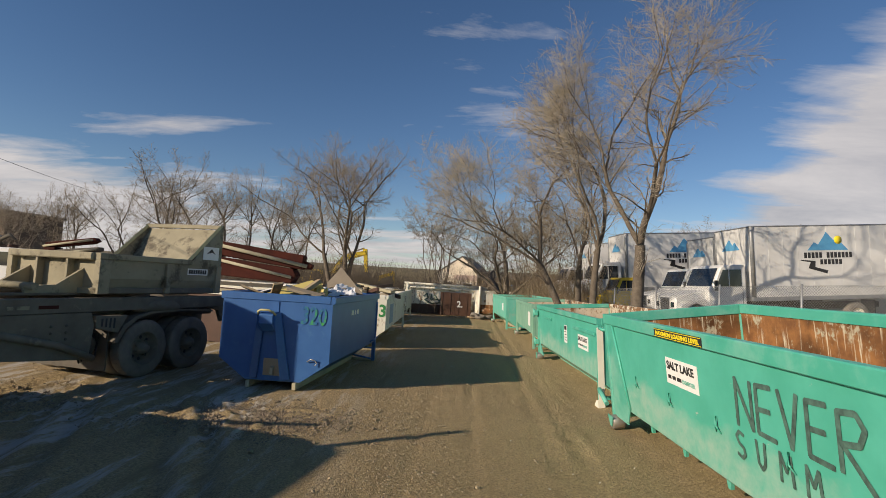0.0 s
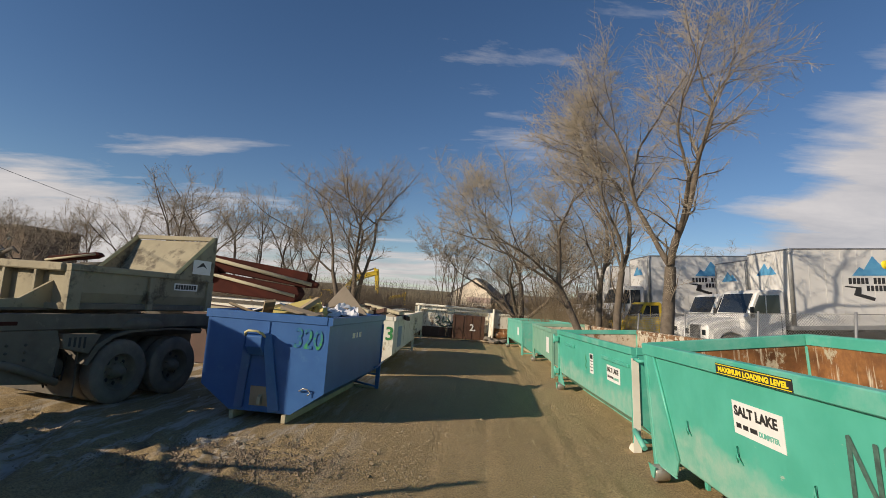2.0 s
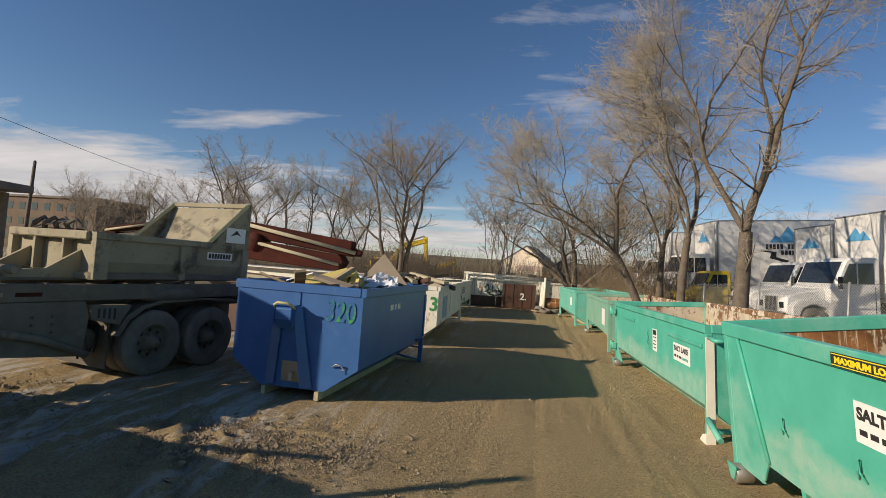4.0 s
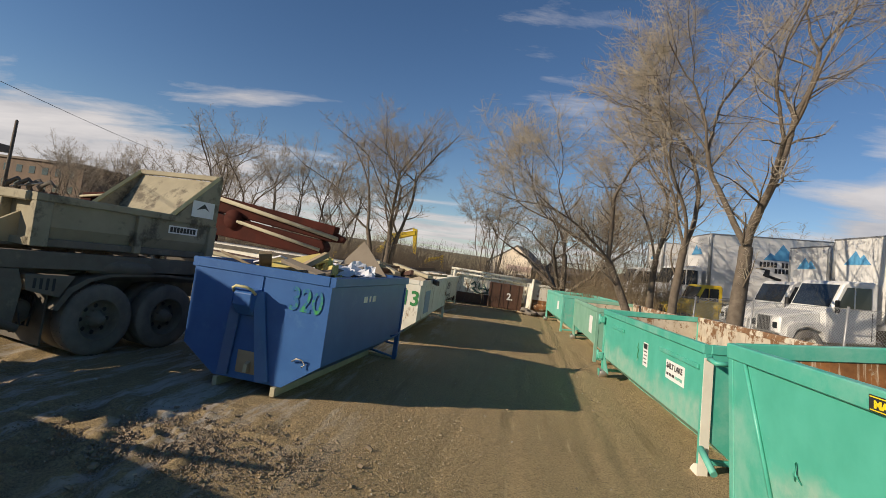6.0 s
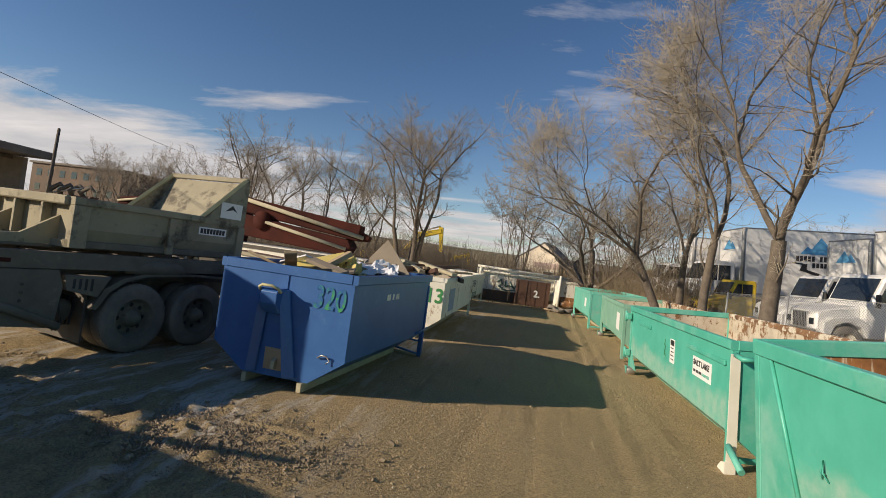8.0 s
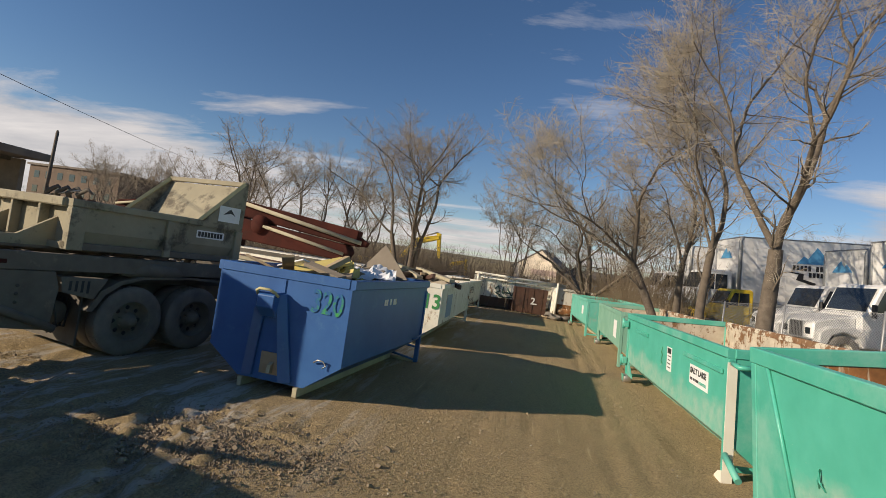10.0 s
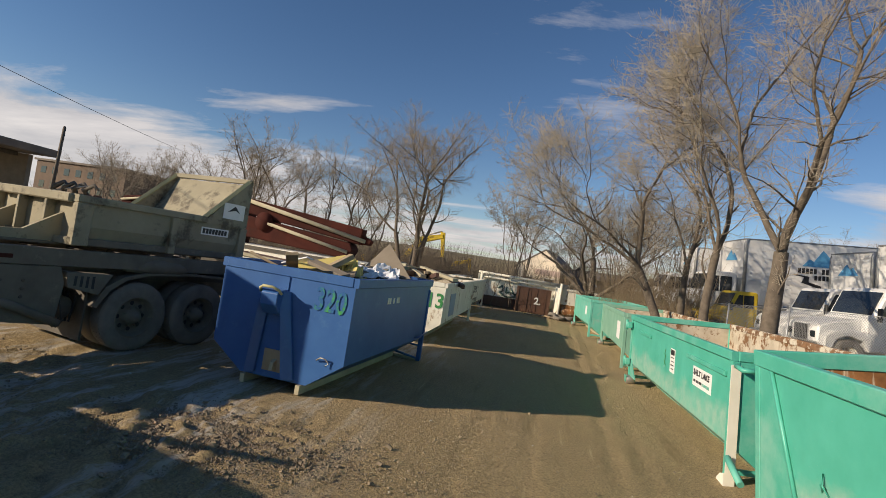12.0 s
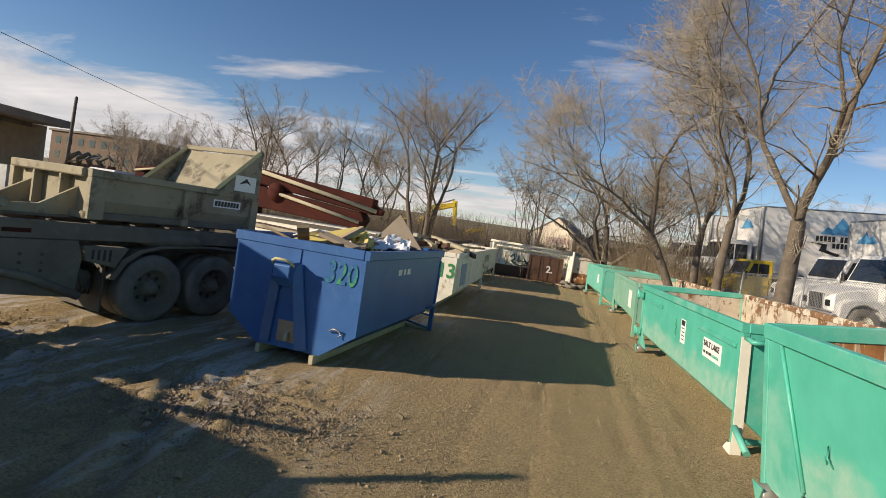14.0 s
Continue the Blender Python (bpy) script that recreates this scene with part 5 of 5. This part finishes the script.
t1 = box_truck(pose(8.95, 19.9, 0.98, 0, -4.5, 4))
copy_thing(t1, pose(9.6, 24.0, 1.0, 0, -4.0, 4))
copy_thing(t1, pose(6.9, 29.4, 1.05, 0, -4.0, 3) @ Matrix.Scale(1.12, 4))
copy_thing(t1, pose(6.5, 35.8, 1.0, 0, -3.0, 3) @ Matrix.Scale(1.12, 4))
copy_thing(t1, pose(17.5, 17.0, 1.4, 0, -4.5, 4))
yt = thing("yellow_truck", pose(7.5, 26.4, 0.95, 0, -4, 3) @ Matrix.Scale(0.82, 4), "bright yellow hooded truck parked by the trees", "truck")
truck_cab(yt, "yellow")
part("flat_bed", Mesh().box(3.0, 6.5, 0.05, 2.2, 0.95, 1.1), "dark", yt)
part("frame", Mesh().box(1.2, 6.4, 0.75, 1.5, 0.70, 0.945), "dark", yt)
small_wheel(yt, 5.2, 0.10, -1)
small_wheel(yt, 5.2, 2.15, 1)


# ---- loose clods and stones ----
def clods(name, mat, label, seed, count, place, size):
    rng, g = random.Random(seed), Mesh()
    base = [(-1, -1, -0.6), (1, -1, -0.6), (1, 1, -0.6), (-1, 1, -0.6), (-0.8, -0.8, 0.5), (0.8, -0.7, 0.6), (0.7, 0.8, 0.5), (-0.7, 0.7, 0.7), (0, 0, 0.95)]
    faces = [(0, 1, 5, 4), (1, 2, 6, 5), (2, 3, 7, 6), (3, 0, 4, 7), (4, 5, 8), (5, 6, 8), (6, 7, 8), (7, 4, 8)]
    for k in range(count):
        x, y = place(rng)
        s = size * rng.lognormvariate(0, 0.55)
        m = Matrix.Translation((x, y, gz(x, y) + s * 0.3 + 0.012)) @ Euler((rng.uniform(-0.5, 0.5), rng.uniform(-0.5, 0.5), rng.uniform(0, 6.3))).to_matrix().to_4x4() @ Matrix.Diagonal((s * rng.uniform(0.6, 1.3), s * rng.uniform(0.6, 1.3), s * rng.uniform(0.4, 0.9), 1))
        g.add([(a + rng.uniform(-0.2, 0.2), b + rng.uniform(-0.2, 0.2), c + rng.uniform(-0.15, 0.15)) for a, b, c in base], faces, False, m)
    return tagged(part(name, g, mat), label, "ground litter", kind="stuff")


clods("mud_clods", "clod", "dry mud clods churned up beside the truck", 3, 9000, lambda r: (r.gauss(-3.0, 0.85), r.gauss(8.3, 0.45)), 0.0062)
clods("mud_clods", "clod", "dry mud clods churned up under the truck", 4, 900, lambda r: (r.gauss(-7.8, 1.0), r.gauss(8.4, 0.6)), 0.011)
clods("gravel", "gravel_stone", "scattered gravel on the lane", 5, 16000, lambda r: (r.gauss(-0.7, 0.75), 4.2 + 8 * r.random() ** 1.2), 0.0030)
clods("mud_clods", "clod", "dark crumbs of mud dropped along the lane", 12, 260, lambda r: (r.uniform(-4.5, 2.7), 4.5 + 15 * r.random() ** 1.4), 0.007)
clods("pale_stones", "stucco", "scattered pale stones on the yard", 7, 160, lambda r: (r.uniform(-5.5, 2.7), r.uniform(4.5, 18)), 0.006)

# ---- back of the yard ----
flat = thing("flatbed_truck", pose(-8.6, 20.6, 0, 0, 0, -3), "white flatbed truck behind the blue container", "truck")
part("bed", Mesh().box(-3.6, 3.4, -1.2, 1.2, 1.55, 1.95), "white_steel", flat, "dented white bed", 0.02)
part("bed_edge", Mesh().box(-3.62, 3.42, -1.24, -1.201, 1.80, 1.92), "dark", flat)
part("frame", Mesh().box(-3.4, 3.2, -0.5, 0.5, 1.0, 1.545), "dark", flat)
for x in (-2.6, 2.2):
    small_wheel(flat, x, -1.1, -1)
    small_wheel(flat, x, 1.1, 1)


def folded_boom():
    root = thing("crane_boom", pose(-11.2, 21.0, 3.45, 0, 6.6, 0) @ Matrix.Diagonal((1.06, 1, 1.25, 1)), "rust-red folded crane boom lying on the flatbed", "crane")
    part("boom_section", Mesh().box(0.0, 4.9, -0.35, 0.15, -0.25, 0.22, c=0.0), "red_steel", root, "", 0.03)
    part("boom_section", Mesh().prism([(0.3, -0.95), (4.6, -0.75), (4.75, -0.45), (4.6, -0.28), (0.3, -0.30)], -0.45, 0.25), "red_steel", root, "", 0.03)
    part("boom_tip", Mesh().prism([(4.4, -0.30), (5.2, -0.20), (5.25, -0.05), (4.6, 0.12)], -0.2, 0.1), "red_steel", root, "", 0.02)
    part("cylinder", Mesh().tube([(0.2, -0.45, 0.16), (5.1, -0.45, -0.12)], 0.06, 10), "cream_rail", root, "pale hydraulic rod")
    part("cylinder", Mesh().tube([(1.5, -0.52, -0.38), (4.6, -0.52, -0.55)], 0.05, 10), "cream_rail", root, "pale hydraulic rod")
    part("knuckle", Mesh().lathe([(-0.55, 0.0), (-0.55, 0.28), (0.3, 0.28), (0.3, 0.0)], 18, Matrix.Translation((1.3, 0, -0.35)), "y"), "red_steel", root)
    part("base_block", Mesh().box(-0.6, 0.5, -0.5, 0.4, -1.55, -0.26), "red_steel", root, bevel=0.04)


folded_boom()


def scrap_stack(m, label, n, L, seed):
    rng = random.Random(seed)
    root = thing("beam_stack", m, label, "steel beams")
    for k in range(n):
        z = 0.11 * (k // 3)
        y = 0.32 * (k % 3) + rng.uniform(-0.05, 0.05)
        part("beam", Mesh().box(-L / 2 + rng.uniform(-0.2, 0.2), L / 2 + rng.uniform(-0.2, 0.2), y, y + 0.14, z, z + 0.10), rng.choice(("white_steel", "cream_rail", "brown_steel")), root, bevel=0.01)
    part("base_block", Mesh().box(-L / 2 + 0.2, L / 2 - 0.2, 0.0, 0.9, -1.42, -0.004), "brown_steel", root)
    return root


scrap_stack(pose(-7.3, 16.6, 1.42, 0, 2, -4), "stack of rusty and cream steel beams", 9, 2.6, 3)
lt = thing("loader_crane_truck", pose(-20.4, 26.0, 0, 0, 0, 0), "white truck with folded rusty loader crane", "truck")
part("cab", Mesh().prism([(-2.9, 0.8), (-2.9, 1.9), (-2.5, 2.85), (-0.9, 2.85), (-0.9, 0.8)], -1.1, 1.1), "white_paint", lt, "white cab with dark windows", 0.06)
part("window", Mesh().box(-2.3, -1.2, -1.115, -1.095, 1.95, 2.62), "glass", lt)
part("windshield", Mesh().prism([(-2.92, 1.95), (-2.55, 2.78), (-2.57, 2.79), (-2.94, 1.96)], -0.95, 0.95), "glass", lt)
part("bed", Mesh().box(-0.8, 4.4, -1.15, 1.15, 1.05, 1.35), "brown_steel", lt, bevel=0.02)
part("boom", Mesh().prism([(-0.6, 2.95), (1.9, 3.30), (2.2, 3.45), (2.0, 3.62), (-0.5, 3.25)], -0.2, 0.2), "red_steel", lt, "", 0.03)
part("boom", Mesh().prism([(-0.3, 2.55), (2.3, 2.95), (2.3, 3.15), (-0.3, 2.85)], -0.25, 0.25), "dark", lt, "", 0.03)
part("boom_rod", Mesh().tube([(-0.5, -0.3, 3.05), (2.0, -0.3, 3.50)], 0.06, 8), "cream_rail", lt)
part("boom_rod", Mesh().tube([(0.3, -0.3, 2.72), (2.2, -0.3, 3.02)], 0.05, 8), "cream_rail", lt)
part("mast", Mesh().box(-0.5, 0.1, -0.3, 0.3, 1.35, 3.0), "red_steel", lt, bevel=0.03)
for x in (-1.9, 2.3, 3.5):
    small_wheel(lt, x, -1.05, -1)
    small_wheel(lt, x, 1.05, 1)
gp = thing("grapple_loader", pose(-24.8, 26.8, 0, 0, 0, -8), "dark rusty grapple loader with folded arms", "loader")
part("pedestal", Mesh().box(-0.5, 0.5, -0.5, 0.5, 0.0, 2.7), "dark", gp, bevel=0.04)
for k in range(4):
    x = -1.5 + 0.75 * k
    part("claw", Mesh().tube([(x, -0.3 + 0.2 * k, 2.72), (x + 0.35, -0.4, 3.22), (x + 0.9, -0.3, 3.55), (x + 1.2, -0.2, 3.30)], [0.12, 0.14, 0.10, 0.04], 6), "dark", gp)
part("arm", Mesh().prism([(-1.7, 2.55), (1.6, 2.85), (1.7, 3.05), (-1.6, 2.95)], -0.25, 0.25), "brown_steel", gp, "", 0.03)
part("ram", Mesh().tube([(-1.4, -0.4, 2.95), (1.3, -0.4, 3.45)], 0.05, 8), "steel", gp)


def excavator(m):
    root = thing("excavator", m, "yellow excavator with raised boom among trees", "excavator")
    for y in (-1.2, 0.7):
        part("track", Mesh().prism([(-1.9, 0.35), (-1.6, 0.0), (1.6, 0.0), (1.9, 0.35), (1.6, 0.85), (-1.6, 0.85)], y, y + 0.5), "dark", root, "", 0.05)
    part("house", Mesh().prism([(-2.2, 1.0), (1.2, 1.0), (1.2, 1.9), (-0.2, 2.2), (-2.2, 2.1)], -1.2, 1.2), "yellow", root, "", 0.06)
    cabx = part("cab", Mesh().prism([(0.1, 1.9), (1.3, 1.9), (1.1, 3.0), (0.2, 3.0)], -1.2, -0.2), "yellow", root, "", 0.05)
    part("window", Mesh().prism([(0.25, 2.15), (1.15, 2.15), (1.0, 2.85), (0.3, 2.85)], -1.21, -1.19), "glass", cabx)
    part("boom", Mesh().prism([(0.9, 1.6), (1.3, 1.5), (3.3, 4.05), (5.3, 4.75), (5.2, 5.15), (3.0, 4.6)], -0.25, 0.25), "yellow", root, "", 0.04)
    part("stick", Mesh().prism([(4.9, 5.35), (5.35, 5.3), (5.55, 2.9), (5.3, 2.85)], -0.18, 0.18), "yellow", root, "", 0.03)
    part("bucket", Mesh().prism([(5.2, 3.0), (5.7, 2.9), (5.8, 2.2), (5.2, 1.9), (4.8, 2.2)], -0.5, 0.5), "dark", root, "", 0.04)
    part("ram", Mesh().tube([(3.4, 0, 4.75), (5.05, 0, 5.4)], 0.07, 8), "steel", root)
    return root


ex = excavator(pose(-13.6, 50.0, 0.0) @ Matrix.Scale(0.98, 4))
copy_thing(ex, pose(-8.3, 47.0, 0.0, 0, 0, 20) @ Matrix.Scale(0.6, 4))


def house():
    root = thing("gabled_house", pose(-1.6, 60.0, 0, 0, 0, -14), "small cream and pink gabled house among trees", "house")
    part("wall", Mesh().prism([(0, 0), (4.8, 0), (4.8, 3.9), (2.9, 5.4), (0, 3.5)], 0.0, 6.0), "house_paint", root)
    part("band", Mesh().box(2.0, 4.75, -0.06, 0.0, 2.75, 3.35), "pink_roof", root)
    part("roof", Mesh().prism([(-0.4, 3.2), (2.9, 5.42), (5.0, 3.8), (5.0, 3.95), (2.9, 5.60), (-0.4, 3.36)], -0.05, 6.3), "roof", root)
    for x in (0.8, 3.2):
        w = part("window", Mesh().box(x, x + 1.0, -0.04, 0.0, 1.3, 2.4), "glass", root)
        part("frame", Mesh().box(x - 0.08, x + 1.08, -0.06, -0.041, 1.22, 1.30).box(x - 0.08, x + 1.08, -0.06, -0.041, 2.40, 2.48), "white_paint", w)
    # lean-to carport beside it
    part("carport_roof", Mesh().prism([(-0.3, 3.05), (5.0, 3.9), (5.0, 4.05), (-0.3, 3.25)], 5.05, 15.0, "x"), "roof", root)
    part("carport_wall", Mesh().box(5.0, 14.8, 4.5, 4.8, 0, 3.75), "grey_board", root)
    for x in (5.3, 8.4, 11.5, 14.6):
        part("carport_post", Mesh().box(x, x + 0.18, 0.0, 0.18, 0, 3.04), "wood", root)


house()
van = thing("blue_pickup", pose(4.2, 56.0, 0, 0, 0, 0), "pale blue pickup truck parked by the house", "truck")
truck_cab(van, "van_blue")
part("cargo_bed", Mesh().box(2.85, 5.2, 0.12, 2.1, 0.7, 1.45), "van_blue", van, bevel=0.04)
small_wheel(van, 4.3, 0.10, -1)
small_wheel(van, 4.3, 2.10, 1)


def open_shed():
    root = thing("open_shed", pose(-28.2, 25.0, 0, 0, 0, 2), "weathered open shed with a flat roof", "shed")
    part("roof", Mesh().box(-20, 0.0, -1.5, 3.5, 4.95, 5.38), "roof", root, "dark sagging roof slab", 0.03)
    part("fascia", Mesh().box(-20, 0.02, -1.56, -1.50, 4.85, 5.42), "grey_board", root)
    part("wall", Mesh().box(-20, -1.4, 3.0, 3.3, 0, 4.9), "grey_board", root, "stained board back wall")
    part("column", Mesh().box(-2.0, -0.75, -1.0, -0.4, 0, 4.9), "roof", root)
    part("column", Mesh().box(-10.5, -9.9, -1.0, -0.4, 0, 4.9), "roof", root)
    for k in range(8):
        part("rafter", Mesh().box(-19 + 2.4 * k, -18.8 + 2.4 * k, -1.4, 2.9, 4.7, 4.94), "dark", root)
    for k, (x, h, mt) in enumerate(((-3.2, 2.3, "grey_metal"), (-5.2, 1.7, "brown_steel"), (-7.2, 2.1, "white_steel"))):
        part("locker", Mesh().box(x, x + 1.5, 1.5, 2.8, 0, h), mt, root, "stored steel cabinet", 0.03)


open_shed()
blk = thing("apartment_building", pose(-104, 92, 0, 0, 0, -6), "long brown building far behind the trees", "building")
part("wall", Mesh().box(0, 24, 0, 12, 0, 10.5), "old_brick", blk)
part("roof", Mesh().box(-0.4, 24.4, -0.4, 12.4, 10.5, 10.9), "roof", blk)
for j in range(3):
    for k in range(7):
        w = part("window", Mesh().box(1.5 + 3.2 * k, 2.9 + 3.2 * k, -0.05, 0.0, 2.0 + 3.0 * j, 3.4 + 3.0 * j), "glass", blk)
rb = thing("storage_building", pose(19.9, 24.5, gz(19.9, 24), 0, 0, 10), "beige block storage building", "building")
part("wall", Mesh().box(0, 14, 0, 9, 0, 4.2), "stucco", rb)
part("roof", Mesh().box(-0.2, 14.2, -0.2, 9.2, 4.2, 4.45), "grey_board", rb)
part("dark_door", Mesh().box(2.0, 4.6, -0.04, 0.0, 0.0, 3.0), "dark", rb)

pole = thing("utility_pole", pose(-41.3, 40.0, 0, 0, 1.5, 0), "dark leaning wooden utility pole", "pole")
part("shaft", Mesh().tube([(0, 0, 0), (0.1, 0, 8.85)], [0.17, 0.12], 10), "bark", pole)
part("cap", Mesh().lathe([(8.85, 0.12), (8.95, 0.05), (8.95, 0.0)], 8, Matrix.Translation((0.1, 0, 0)), "z"), "dark", pole)
wire = Mesh()
pts = []
for k in range(25):
    u = k / 24
    p = Vector((-22.1, 20.0, 7.7)).lerp(Vector((-30.8, 40.0, 8.64)), u * 2.2 - 0.8)
    pts.append(p + Vector((0, 0, -0.25 * (1 - (2 * u - 1) ** 2))))
tagged(part("overhead_wire", wire.tube(pts, 0.014, 5), "black"), "thin black overhead wire", "wire")

# ---- distance ----
ridge = Mesh()
n = 90
for k in range(n + 1):
    x = -420 + 840 * k / n
    h = 5.6 + 0.9 * noise.noise((x * 0.02, 1, 0)) + 0.6 * noise.noise((x * 0.11, 3, 0))
    ridge.v += [(x, 118, -1), (x, 124, h * 0.75), (x, 132, h), (x, 170, h * 0.9)]
ridge.f = [(4 * k + j, 4 * k + 4 + j, 4 * k + 5 + j, 4 * k + 1 + j) for k in range(n) for j in range(3)]
ridge.s = [True] * len(ridge.f)
tagged(part("hillside", ridge, "dry_grass"), "low dry grassy embankment in the distance", "hill", kind="structure")


# ---- loads on the far row ----
IN_WHITE = pose(-4.52, 17.3, 0.0, 0, 0, 0.5)
rnd = random.Random(9)
for k in range(16):
    mt = rnd.choice(("brown_steel", "grey_board", "wood", "cream_rail"))
    board("long_plank", rnd.uniform(2.0, 4.6), rnd.uniform(0.08, 0.2), rnd.uniform(0.06, 0.14), mt,
          IN_WHITE @ pose(rnd.uniform(0.4, 2.0), rnd.uniform(2.0, 5.8), rnd.uniform(1.80, 2.06), rnd.uniform(-6, 6), rnd.uniform(-5, 5), rnd.uniform(60, 120)),
          {"brown_steel": "rusty brown steel beam on the containers", "grey_board": "long grey board on the containers", "wood": "long weathered plank on the containers", "cream_rail": "cream painted steel beam on the containers"}[mt], "plank")
for k in range(7):
    x, y = 0.2 + 0.32 * k, 35.6 - 0.25 * (k % 3)
    board("long_plank", 0.9 + 0.2 * (k % 3), 0.12, 0.05, ("wood", "grey_board")[k % 2], pose(x, y, 0.05 + 0.012 * k, 0, 0, 10 + 23 * k), ("short weathered plank on the dirt", "short grey board on the dirt")[k % 2], "plank")
